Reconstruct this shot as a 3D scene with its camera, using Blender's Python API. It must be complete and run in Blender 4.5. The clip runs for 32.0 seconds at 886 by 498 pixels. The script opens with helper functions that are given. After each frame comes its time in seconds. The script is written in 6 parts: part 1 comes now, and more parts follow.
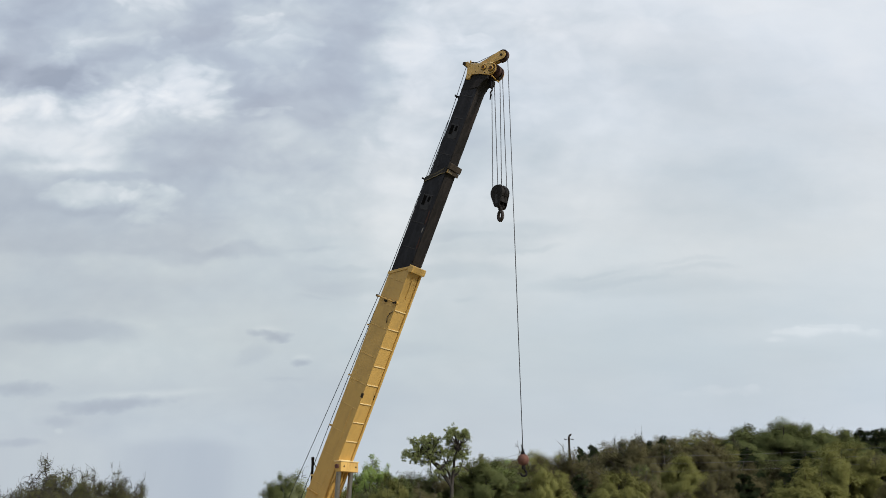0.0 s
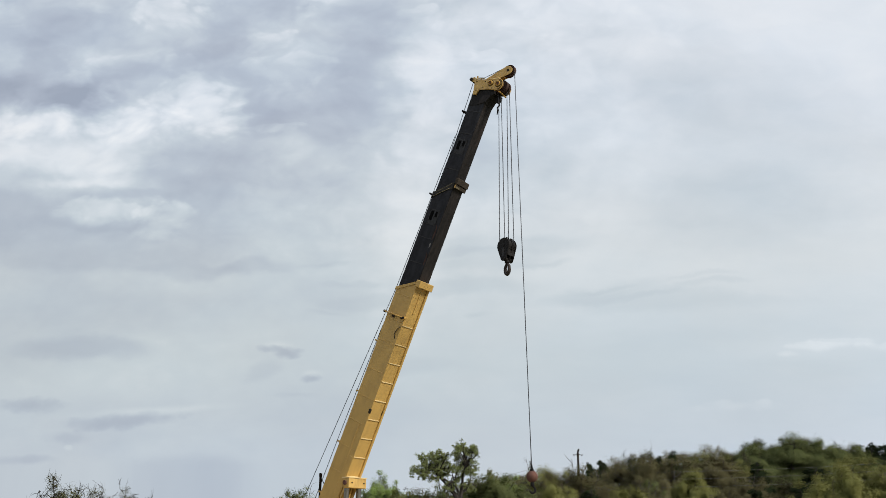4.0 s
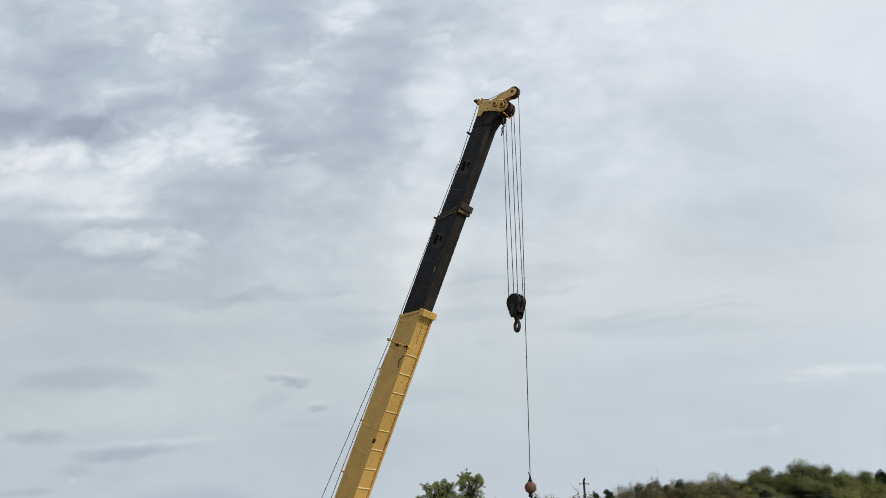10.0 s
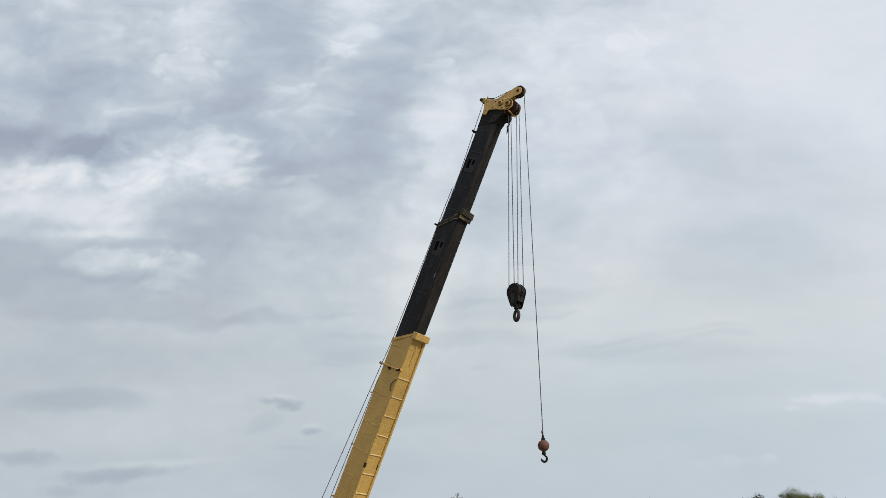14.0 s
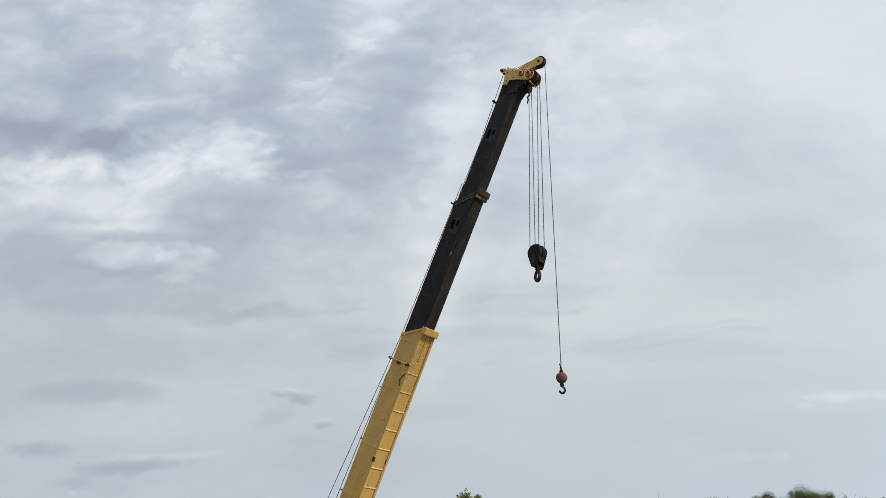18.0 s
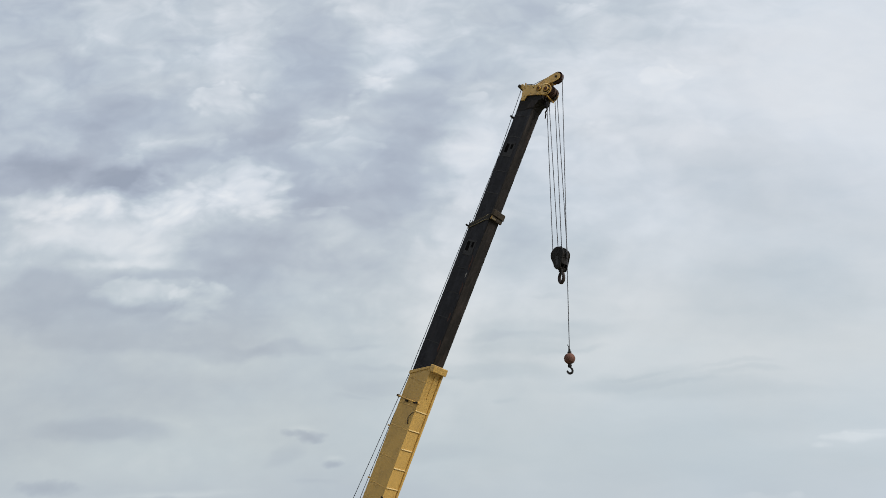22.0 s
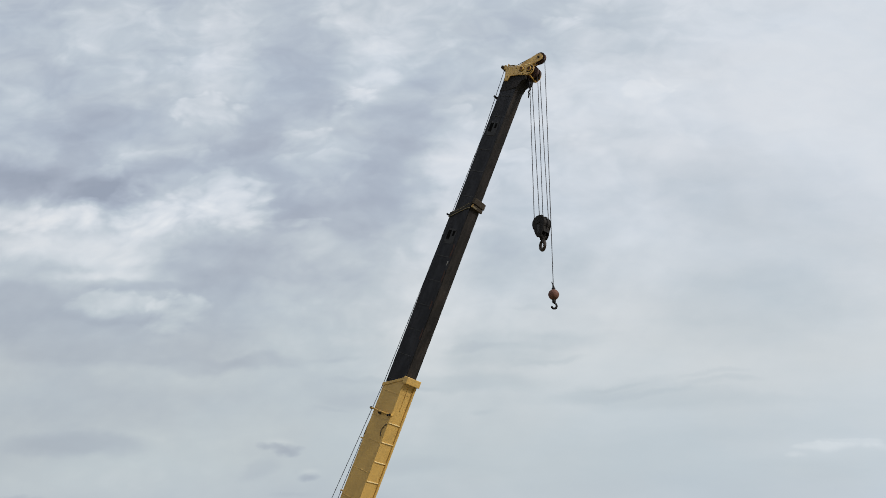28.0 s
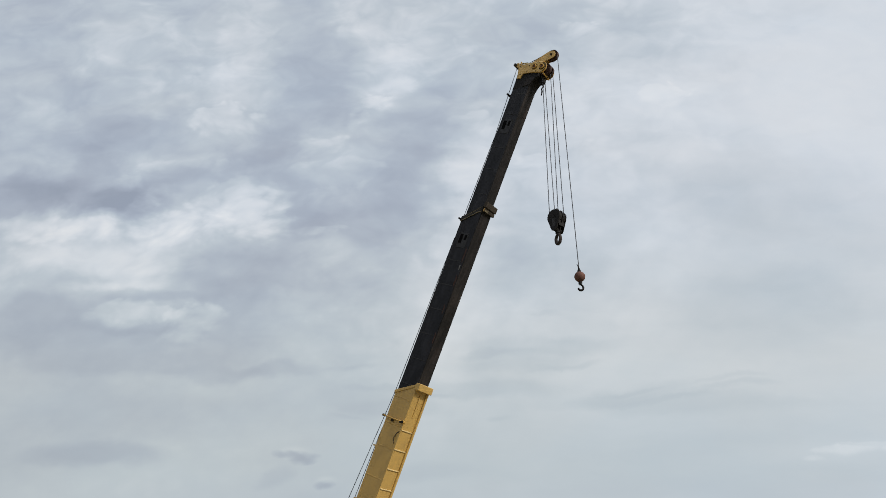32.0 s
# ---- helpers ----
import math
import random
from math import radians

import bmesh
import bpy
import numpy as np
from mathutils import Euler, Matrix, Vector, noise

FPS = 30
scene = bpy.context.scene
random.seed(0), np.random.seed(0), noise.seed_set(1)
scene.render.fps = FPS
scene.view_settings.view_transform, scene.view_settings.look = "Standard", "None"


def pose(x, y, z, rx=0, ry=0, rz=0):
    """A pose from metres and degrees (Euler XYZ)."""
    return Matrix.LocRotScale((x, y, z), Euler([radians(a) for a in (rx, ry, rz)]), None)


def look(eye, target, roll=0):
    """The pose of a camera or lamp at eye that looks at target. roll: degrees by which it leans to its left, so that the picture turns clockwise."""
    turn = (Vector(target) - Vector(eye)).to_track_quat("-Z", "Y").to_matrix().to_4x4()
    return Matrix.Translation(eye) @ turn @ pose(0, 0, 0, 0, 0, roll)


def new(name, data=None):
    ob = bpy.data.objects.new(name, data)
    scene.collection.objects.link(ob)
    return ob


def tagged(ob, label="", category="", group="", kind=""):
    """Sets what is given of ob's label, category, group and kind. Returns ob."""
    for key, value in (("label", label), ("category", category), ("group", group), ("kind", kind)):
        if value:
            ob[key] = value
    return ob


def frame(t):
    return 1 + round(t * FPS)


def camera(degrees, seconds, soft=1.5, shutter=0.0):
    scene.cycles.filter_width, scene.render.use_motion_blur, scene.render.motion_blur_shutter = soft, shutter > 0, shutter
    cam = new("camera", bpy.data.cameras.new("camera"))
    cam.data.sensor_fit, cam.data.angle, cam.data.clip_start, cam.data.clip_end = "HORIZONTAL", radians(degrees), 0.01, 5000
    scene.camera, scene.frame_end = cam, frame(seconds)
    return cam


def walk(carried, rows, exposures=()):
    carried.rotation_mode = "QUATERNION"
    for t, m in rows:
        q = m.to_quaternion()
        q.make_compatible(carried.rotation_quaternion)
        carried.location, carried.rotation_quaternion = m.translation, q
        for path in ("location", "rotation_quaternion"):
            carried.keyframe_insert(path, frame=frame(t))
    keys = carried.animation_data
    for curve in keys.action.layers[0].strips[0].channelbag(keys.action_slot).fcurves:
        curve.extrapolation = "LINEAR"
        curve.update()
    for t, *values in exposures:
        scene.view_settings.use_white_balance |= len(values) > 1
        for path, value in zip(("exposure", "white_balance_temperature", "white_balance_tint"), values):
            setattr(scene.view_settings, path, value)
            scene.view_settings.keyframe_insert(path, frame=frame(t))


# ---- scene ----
cam = camera(54.7, 32.0, soft=0.8)
# the camera: held by hand on one spot, turning slowly upwards
walk(cam, [
    (0.0, pose(0, 0, 1.6, 108.00, 0.00, 0.00)),
    (0.5, pose(0, 0, 1.6, 107.94, 0.21, 0.07)),
    (1.0, pose(0, 0, 1.6, 107.83, 0.41, 0.42)),
    (1.5, pose(0, 0, 1.6, 108.33, 0.47, 0.53)),
    (2.0, pose(0, 0, 1.6, 108.74, 0.39, 0.26)),
    (2.5, pose(0, 0, 1.6, 109.18, 0.39, 0.39)),
    (3.0, pose(0, 0, 1.6, 109.28, 0.35, 0.50)),
    (3.5, pose(0, 0, 1.6, 109.01, 0.15, 0.43)),
    (5.5, pose(0, 0, 1.6, 109.01, 0.02, 0.89)),
    (6.0, pose(0, 0, 1.6, 109.15, 0.06, 0.89)),
    (6.5, pose(0, 0, 1.6, 109.19, 0.27, 1.10)),
    (7.0, pose(0, 0, 1.6, 109.24, 0.32, 1.11)),
    (7.5, pose(0, 0, 1.6, 109.35, 0.23, 1.22)),
    (8.0, pose(0, 0, 1.6, 109.35, 0.24, 1.17)),
    (8.5, pose(0, 0, 1.6, 109.44, 0.24, 1.50)),
    (9.0, pose(0, 0, 1.6, 109.56, 0.28, 1.66)),
    (9.5, pose(0, 0, 1.6, 110.19, 0.38, 1.37)),
    (10.0, pose(0, 0, 1.6, 110.89, 0.43, 0.90)),
    (10.5, pose(0, 0, 1.6, 111.20, 0.26, 0.52)),
    (11.0, pose(0, 0, 1.6, 111.29, 0.15, 0.61)),
    (11.5, pose(0, 0, 1.6, 111.42, 0.16, 0.85)),
    (12.0, pose(0, 0, 1.6, 111.87, 0.16, 0.84)),
    (12.5, pose(0, 0, 1.6, 112.16, 0.12, 0.42)),
    (13.0, pose(0, 0, 1.6, 112.06, 0.16, 0.38)),
    (13.5, pose(0, 0, 1.6, 112.18, -0.00, 0.31)),
    (14.0, pose(0, 0, 1.6, 112.46, -0.07, 0.26)),
    (14.5, pose(0, 0, 1.6, 112.77, -0.02, 0.46)),
    (16.5, pose(0, 0, 1.6, 112.22, -0.07, 0.38)),
    (17.0, pose(0, 0, 1.6, 111.90, -0.42, 0.43)),
    (17.5, pose(0, 0, 1.6, 111.85, -0.60, 0.59)),
    (18.0, pose(0, 0, 1.6, 112.13, -0.59, 0.74)),
    (18.5, pose(0, 0, 1.6, 112.59, -0.47, 0.65)),
    (19.0, pose(0, 0, 1.6, 112.74, -0.46, 0.38)),
    (19.5, pose(0, 0, 1.6, 112.78, -0.41, 0.21)),
    (20.0, pose(0, 0, 1.6, 112.90, -0.51, 0.04)),
    (20.5, pose(0, 0, 1.6, 112.98, -0.52, 0.15)),
    (21.0, pose(0, 0, 1.6, 113.37, -0.45, 0.48)),
    (21.5, pose(0, 0, 1.6, 114.22, -0.72, 1.23)),
    (22.0, pose(0, 0, 1.6, 114.61, -0.79, 1.27)),
    (22.5, pose(0, 0, 1.6, 114.34, -0.55, 0.71)),
    (23.0, pose(0, 0, 1.6, 114.37, -0.36, 0.63)),
    (23.5, pose(0, 0, 1.6, 114.63, -0.29, 0.49)),
    (24.0, pose(0, 0, 1.6, 114.92, -0.15, 0.89)),
    (24.5, pose(0, 0, 1.6, 115.21, -0.10, 1.29)),
    (25.0, pose(0, 0, 1.6, 115.12, -0.13, 1.25)),
    (25.5, pose(0, 0, 1.6, 115.04, -0.07, 1.29)),
    (27.5, pose(0, 0, 1.6, 115.04, 0.09, 0.67)),
    (28.0, pose(0, 0, 1.6, 115.39, -0.04, -0.35)),
    (28.5, pose(0, 0, 1.6, 115.97, -0.03, -1.22)),
    (29.0, pose(0, 0, 1.6, 116.04, 0.29, -0.57)),
    (29.5, pose(0, 0, 1.6, 115.58, 0.50, 0.43)),
    (30.0, pose(0, 0, 1.6, 115.35, 0.52, 0.73)),
    (30.5, pose(0, 0, 1.6, 115.64, 0.43, 0.89)),
    (31.0, pose(0, 0, 1.6, 116.03, 0.28, 0.78)),
    (31.5, pose(0, 0, 1.6, 116.20, 0.21, 0.61)),
    (32.0, pose(0, 0, 1.6, 115.82, 0.22, 0.57)),
], exposures=((0.0, 0.02), (9.0, 0.03), (11.0, -0.05), (12.0, -0.03), (13.0, -0.08), (14.0, -0.04), (17.0, -0.04), (21.0, -0.05), (25.0, -0.1), (28.0, -0.1), (30.0, -0.15), (32.0, -0.15)))

# ---- light: a bright overcast sky, the sun veiled behind the viewer's right shoulder ----
SUN_WAY = Vector((0.83, -0.56, 0.62)).normalized()
SUN_UP = math.asin(SUN_WAY.z)
SUN_AZ = math.atan2(SUN_WAY.x, SUN_WAY.y)
world = bpy.data.worlds.new("overcast_sky")
scene.world = world
world.use_nodes = True
wn, wl = world.node_tree.nodes, world.node_tree.links
wn.clear()
sky = wn.new("ShaderNodeTexSky")
sky.sky_type, sky.sun_disc = "NISHITA", False
sky.sun_elevation, sky.sun_rotation = SUN_UP, SUN_AZ
sky.dust_density = 3.0
w_co = wn.new("ShaderNodeTexCoord")
w_noise = wn.new("ShaderNodeTexNoise")
w_noise.inputs["Scale"].default_value = 3.0
w_noise.inputs["Detail"].default_value = 6.0
wl.new(w_co.outputs["Generated"], w_noise.inputs["Vector"])
w_ramp = wn.new("ShaderNodeValToRGB")
w_ramp.color_ramp.elements[0].position, w_ramp.color_ramp.elements[0].color = 0.3, (3.8, 4.2, 4.8, 1)
w_ramp.color_ramp.elements[1].position, w_ramp.color_ramp.elements[1].color = 0.7, (5.6, 5.8, 6.2, 1)
wl.new(w_noise.outputs["Fac"], w_ramp.inputs["Fac"])
w_mix = wn.new("ShaderNodeMixRGB")
w_mix.inputs["Fac"].default_value = 0.85
wl.new(sky.outputs["Color"], w_mix.inputs["Color1"])
wl.new(w_ramp.outputs["Color"], w_mix.inputs["Color2"])
# an overcast sky is brightest overhead
w_sep = wn.new("ShaderNodeSeparateXYZ")
wl.new(w_co.outputs["Generated"], w_sep.inputs[0])
w_up = wn.new("ShaderNodeMapRange")
w_up.inputs["To Min"].default_value, w_up.inputs["To Max"].default_value = 0.5, 2.3
wl.new(w_sep.outputs["Z"], w_up.inputs["Value"])
w_mul = wn.new("ShaderNodeVectorMath")
w_mul.operation = "SCALE"
wl.new(w_mix.outputs["Color"], w_mul.inputs[0])
wl.new(w_up.outputs[0], w_mul.inputs["Scale"])
w_bg = wn.new("ShaderNodeBackground")
w_bg.inputs["Strength"].default_value = 0.1
wl.new(w_mul.outputs[0], w_bg.inputs["Color"])
w_out = wn.new("ShaderNodeOutputWorld")
wl.new(w_bg.outputs["Background"], w_out.inputs["Surface"])

sun = new("sun", bpy.data.lights.new("sun", "SUN"))
sun.data.energy, sun.data.angle, sun.data.color = 3.2, radians(12), (1.0, 0.95, 0.87)
sun.matrix_world = look(SUN_WAY * 100, (0, 0, 0))
scene.view_settings.exposure = 0.0


# ---- materials ----
class Nodes:
    """A short hand for node materials."""

    def __init__(self, name):
        self.mat = bpy.data.materials.new(name)
        self.mat.use_nodes = True
        self.tree = self.mat.node_tree
        self.tree.nodes.clear()
        self.out = self.tree.nodes.new("ShaderNodeOutputMaterial")

    def add(self, kind, **values):
        node = self.tree.nodes.new(kind)
        for key, value in values.items():
            node.inputs[key.replace("_", " ")].default_value = value
        return node

    def join(self, a, b):
        self.tree.links.new(a, b)

    def math(self, op, a, b=0.0, clamp=False):
        node = self.tree.nodes.new("ShaderNodeMath")
        node.operation, node.use_clamp = op, clamp
        for i, v in enumerate((a, b)):
            if isinstance(v, (int, float)):
                node.inputs[i].default_value = v
            else:
                self.join(v, node.inputs[i])
        return node.outputs[0]

    def coords(self, kind="Object", scale=(1, 1, 1)):
        c = self.tree.nodes.new("ShaderNodeTexCoord")
        m = self.tree.nodes.new("ShaderNodeMapping")
        m.inputs["Scale"].default_value = scale
        self.join(c.outputs[kind], m.inputs["Vector"])
        return m.outputs["Vector"]

    def noise(self, vector, scale, detail=4.0, rough=0.55, warp=0.0):
        n = self.add("ShaderNodeTexNoise", Scale=scale, Detail=detail, Roughness=rough, Distortion=warp)
        self.join(vector, n.inputs["Vector"])
        return n.outputs["Fac"]

    def ramp(self, fac, stops):
        r = self.tree.nodes.new("ShaderNodeValToRGB")
        el = r.color_ramp.elements
        while len(el) < len(stops):
            el.new(0.5)
        for e, (at, colour) in zip(el, stops):
            e.position, e.color = at, (*colour, 1)
        self.join(fac, r.inputs["Fac"])
        return r.outputs["Color"]

    def mix(self, fac, a, b, blend="MIX"):
        m = self.tree.nodes.new("ShaderNodeMixRGB")
        m.blend_type = blend
        for i, v in zip(("Fac", "Color1", "Color2"), (fac, a, b)):
            if isinstance(v, (int, float)):
                m.inputs[i].default_value = v
            elif isinstance(v, tuple):
                m.inputs[i].default_value = (*v, 1)
            else:
                self.join(v, m.inputs[i])
        return m.outputs["Color"]

    def bump(self, height, strength, distance=0.01):
        b = self.add("ShaderNodeBump", Strength=strength, Distance=distance)
        self.join(height, b.inputs["Height"])
        return b.outputs["Normal"]

    def surface(self, colour, rough=0.6, metal=0.0, normal=None, gloss=0.5):
        p = self.tree.nodes.new("ShaderNodeBsdfPrincipled")
        for key, v in (("Base Color", colour), ("Roughness", rough), ("Metallic", metal), ("Specular IOR Level", gloss)):
            if isinstance(v, (int, float)):
                p.inputs[key].default_value = v
            elif isinstance(v, tuple):
                p.inputs[key].default_value = (*v, 1)
            else:
                self.join(v, p.inputs[key])
        if normal is not None:
            self.join(normal, p.inputs["Normal"])
        self.join(p.outputs["BSDF"], self.out.inputs["Surface"])
        return self.mat


def painted(name, colour, wear, rust=(0.09, 0.035, 0.015), amount=0.35, rough=0.45, gloss=0.4):
    """Old enamel on steel: faded patches, faint grime runs along z and rust freckles."""
    n = Nodes(name)
    co = n.coords()
    fade = n.noise(co, 1.3, 5, 0.6)
    c = n.mix(fade, tuple(v * 0.84 for v in colour), tuple(min(1, v * 1.12) for v in colour))
    grime = n.noise(n.coords(scale=(2.2, 2.2, 0.9)), 2.0, 6, 0.62)
    c = n.mix(n.math("MULTIPLY", n.ramp(grime, [(0.46, (0, 0, 0)), (0.72, (1, 1, 1))]), 0.5), c, wear)
    spots = n.ramp(n.noise(co, 14, 6, 0.7), [(0.64, (0, 0, 0)), (0.72, (1, 1, 1))])
    c = n.mix(n.math("MULTIPLY", spots, amount), c, rust)
    r = n.math("ADD", n.math("MULTIPLY", grime, 0.2), rough - 0.1)
    return n.surface(c, r, 0.0, n.bump(n.noise(co, 40, 3), 0.15, 0.004), gloss)


def grimy(name, colour, dust, rust, amount, rough, gloss):
    """Black boom paint: dusty smears along z, greasy dark patches, rust streaks and freckles."""
    n = Nodes(name)
    co = n.coords()
    smear = n.noise(n.coords(scale=(3.0, 3.0, 0.8)), 1.6, 7, 0.66)
    c = n.mix(n.ramp(smear, [(0.42, (0, 0, 0)), (0.7, (1, 1, 1))]), colour, dust)
    streak = n.noise(n.coords(scale=(5.0, 5.0, 0.9)), 1.5, 5, 0.62)
    c = n.mix(n.math("MULTIPLY", n.ramp(streak, [(0.56, (0, 0, 0)), (0.74, (1, 1, 1))]), amount), c, rust)
    patch = n.noise(co, 3.2, 5, 0.6)
    c = n.mix(n.math("MULTIPLY", n.ramp(patch, [(0.55, (0, 0, 0)), (0.66, (1, 1, 1))]), 0.6), c, tuple(v * 0.7 for v in colour))
    chips = n.ramp(n.noise(co, 17, 5, 0.7), [(0.66, (0, 0, 0)), (0.72, (1, 1, 1))])
    c = n.mix(n.math("MULTIPLY", chips, amount), c, tuple(v * 1.8 for v in rust))
    r = n.math("ADD", n.math("MULTIPLY", smear, 0.25), rough - 0.12)
    return n.surface(c, r, 0.0, n.bump(n.noise(co, 30, 4), 0.2, 0.005), gloss)


def metal_like(name, dark, light, rough, metal=0.0, scale=6.0, gloss=0.35):
    n = Nodes(name)
    co = n.coords()
    c = n.mix(n.noise(co, scale, 6, 0.65), dark, light)
    r = n.math("ADD", n.math("MULTIPLY", n.noise(co, scale * 3, 3), 0.3), rough - 0.15)
    return n.surface(c, r, metal, n.bump(n.noise(co, scale * 8, 4), 0.2, 0.004), gloss)


YELLOW = painted("yellow_enamel", (0.51, 0.322, 0.092), (0.35, 0.225, 0.075))
# pale yellow: the highlight on ribs and flange edges is in the colour
YELLOW_HIGHLIGHT = painted("highlight_yellow_enamel", (0.72, 0.55, 0.27), (0.5, 0.36, 0.15), amount=0.15)
# a lighter, streaked yellow for the boom head and the lift bracket
YELLOW_LIGHTER = painted("streaked_yellow_enamel", (0.59, 0.375, 0.11), (0.2, 0.105, 0.03), rust=(0.05, 0.02, 0.01), amount=0.9)
YELLOW_WORN = painted("worn_yellow_enamel", (0.46, 0.27, 0.06), (0.2, 0.12, 0.04), amount=0.6)
BLACK = grimy("black_boom_paint", (0.0075, 0.0078, 0.0098), (0.024, 0.0245, 0.029), (0.04, 0.026, 0.02), amount=0.2, rough=0.6, gloss=0.2)
PORT_PLATE = painted("worn_grey_plate", (0.022, 0.0215, 0.022), (0.04, 0.037, 0.036), rust=(0.05, 0.025, 0.015), amount=0.5, rough=0.6, gloss=0.25)
BLACK_RUSTY = grimy("black_paint_with_rust", (0.0105, 0.0092, 0.0088), (0.031, 0.0255, 0.0235), (0.055, 0.033, 0.024), amount=0.25, rough=0.7, gloss=0.2)
GREASY = painted("greasy_yellow_rim", (0.036, 0.029, 0.02), (0.016, 0.014, 0.012), amount=0.5, rough=0.8, gloss=0.12)
DARK_STEEL = metal_like("dark_oily_steel", (0.006, 0.0058, 0.006), (0.019, 0.0165, 0.015), 0.65, gloss=0.14)
RUSTY_STEEL = metal_like("rusty_sheave_steel", (0.022, 0.012, 0.009), (0.075, 0.036, 0.027), 0.7, gloss=0.2)
RIM_GREY = painted("greasy_grey_rim", (0.034, 0.032, 0.03), (0.016, 0.015, 0.0145), rust=(0.11, 0.08, 0.035), amount=0.55, rough=0.8, gloss=0.12)
PAD_DULL = painted("dull_scraped_yellow", (0.052, 0.042, 0.032), (0.022, 0.018, 0.015), amount=0.6, rough=0.8, gloss=0.12)
RIM_EDGE = painted("rubbed_rim_edge", (0.19, 0.16, 0.1), (0.05, 0.042, 0.031), amount=0.5, rough=0.8, gloss=0.15)
RUST = metal_like("red_brown_rust", (0.012, 0.007, 0.006), (0.2, 0.088, 0.062), 0.8, scale=5)
CHROME = metal_like("scratched_chrome_rod", (0.22, 0.21, 0.2), (0.42, 0.41, 0.4), 0.32, metal=1.0)
WIRE = metal_like("oiled_wire_rope", (0.014, 0.016, 0.021), (0.028, 0.031, 0.038), 0.6, scale=60)
# near-black for holes: the shade inside them is put into the colour
HOLE = metal_like("hole_shade_black", (0.002, 0.002, 0.002), (0.005, 0.005, 0.005), 0.9, gloss=0.05)
ALUMINIUM = metal_like("weathered_aluminium_line", (0.1, 0.1, 0.1), (0.16, 0.16, 0.16), 0.5, scale=40)
FEATHER = metal_like("dark_brown_feathers", (0.012, 0.01, 0.009), (0.03, 0.024, 0.02), 0.8, scale=30)
BONE = metal_like("pale_worn_scrape", (0.1, 0.1, 0.1), (0.24, 0.23, 0.22), 0.8, scale=30)
RUBBER = metal_like("black_rubber", (0.015, 0.015, 0.015), (0.03, 0.03, 0.03), 0.85)
WOOD_POLE = metal_like("creosoted_pole_wood", (0.018, 0.015, 0.013), (0.045, 0.037, 0.03), 0.9, scale=12)
INSULATOR = metal_like("dark_porcelain", (0.015, 0.014, 0.014), (0.04, 0.038, 0.036), 0.35)


def bark(name, dark, light):
    n = Nodes(name)
    co = n.coords(scale=(1, 1, 0.3))
    h = n.noise(co, 14, 6, 0.7)
    return n.surface(n.mix(h, dark, light), 0.9, 0.0, n.bump(h, 0.6, 0.03))


def foliage(name, dark, light, dry):
    """Leaves: every leaf has a tone of its own, and lets some light through."""
    n = Nodes(name)
    geo = n.tree.nodes.new("ShaderNodeNewGeometry")
    obj = n.tree.nodes.new("ShaderNodeObjectInfo")
    deep = tuple(0.3 * a + 0.7 * b for a, b in zip(dark, light))
    c = n.ramp(geo.outputs["Random Per Island"], [(0.0, deep), (0.6, light), (0.92, light), (1.0, dry)])
    clump = n.noise(n.coords(), 0.9, 3)
    c = n.mix(n.math("MULTIPLY", clump, 0.55), c, dark)
    tone = n.math("ADD", n.math("MULTIPLY", obj.outputs["Random"], 0.4), 0.8)
    hsv = n.add("ShaderNodeHueSaturation")
    n.join(tone, hsv.inputs["Value"])
    n.join(c, hsv.inputs["Color"])
    d = n.add("ShaderNodeBsdfDiffuse")
    t = n.add("ShaderNodeBsdfTranslucent")
    m = n.add("ShaderNodeMixShader", Fac=0.36)
    n.join(hsv.outputs["Color"], d.inputs["Color"])
    n.join(hsv.outputs["Color"], t.inputs["Color"])
    n.join(d.outputs[0], m.inputs[1])
    n.join(t.outputs[0], m.inputs[2])
    n.join(m.outputs[0], n.out.inputs["Surface"])
    return n.mat


BARK_DARK = bark("dark_oak_bark", (0.02, 0.017, 0.014), (0.07, 0.06, 0.05))
BARK_GREY = bark("grey_twig_bark", (0.05, 0.043, 0.038), (0.13, 0.115, 0.1))
LEAF = {
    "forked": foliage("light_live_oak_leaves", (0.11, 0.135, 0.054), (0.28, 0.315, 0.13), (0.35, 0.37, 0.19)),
    "oak": foliage("oak_leaves", (0.1, 0.11, 0.05), (0.22, 0.24, 0.115), (0.3, 0.29, 0.16)),
    "evergreen": foliage("live_oak_leaves", (0.05, 0.062, 0.026), (0.155, 0.175, 0.07), (0.22, 0.225, 0.105)),
    # thicket: leaves darkened to carry the shade under the crowns
    "thicket": foliage("thicket_shade_leaves", (0.025, 0.024, 0.014), (0.07, 0.066, 0.036), (0.09, 0.078, 0.045)),
    "spring": foliage("spring_leaves", (0.13, 0.17, 0.05), (0.3, 0.4, 0.115), (0.35, 0.38, 0.17)),
    "olive": foliage("olive_leaves", (0.075, 0.08, 0.028), (0.28, 0.278, 0.095), (0.34, 0.315, 0.135)),
    "brown": foliage("brown_catkins_and_leaves", (0.055, 0.05, 0.027), (0.182, 0.166, 0.084), (0.25, 0.21, 0.12)),
    "juniper": foliage("juniper_needles", (0.012, 0.02, 0.01), (0.045, 0.06, 0.028), (0.07, 0.07, 0.035)),
    "mesquite": foliage("mesquite_leaves", (0.06, 0.063, 0.03), (0.15, 0.152, 0.068), (0.2, 0.17, 0.1)),
}


# ---- building blocks ----
def mesh_of(name, bm, *materials):
    me = bpy.data.meshes.new(name)
    bm.to_mesh(me)
    bm.free()
    for m in materials:
        me.materials.append(m)
    return me


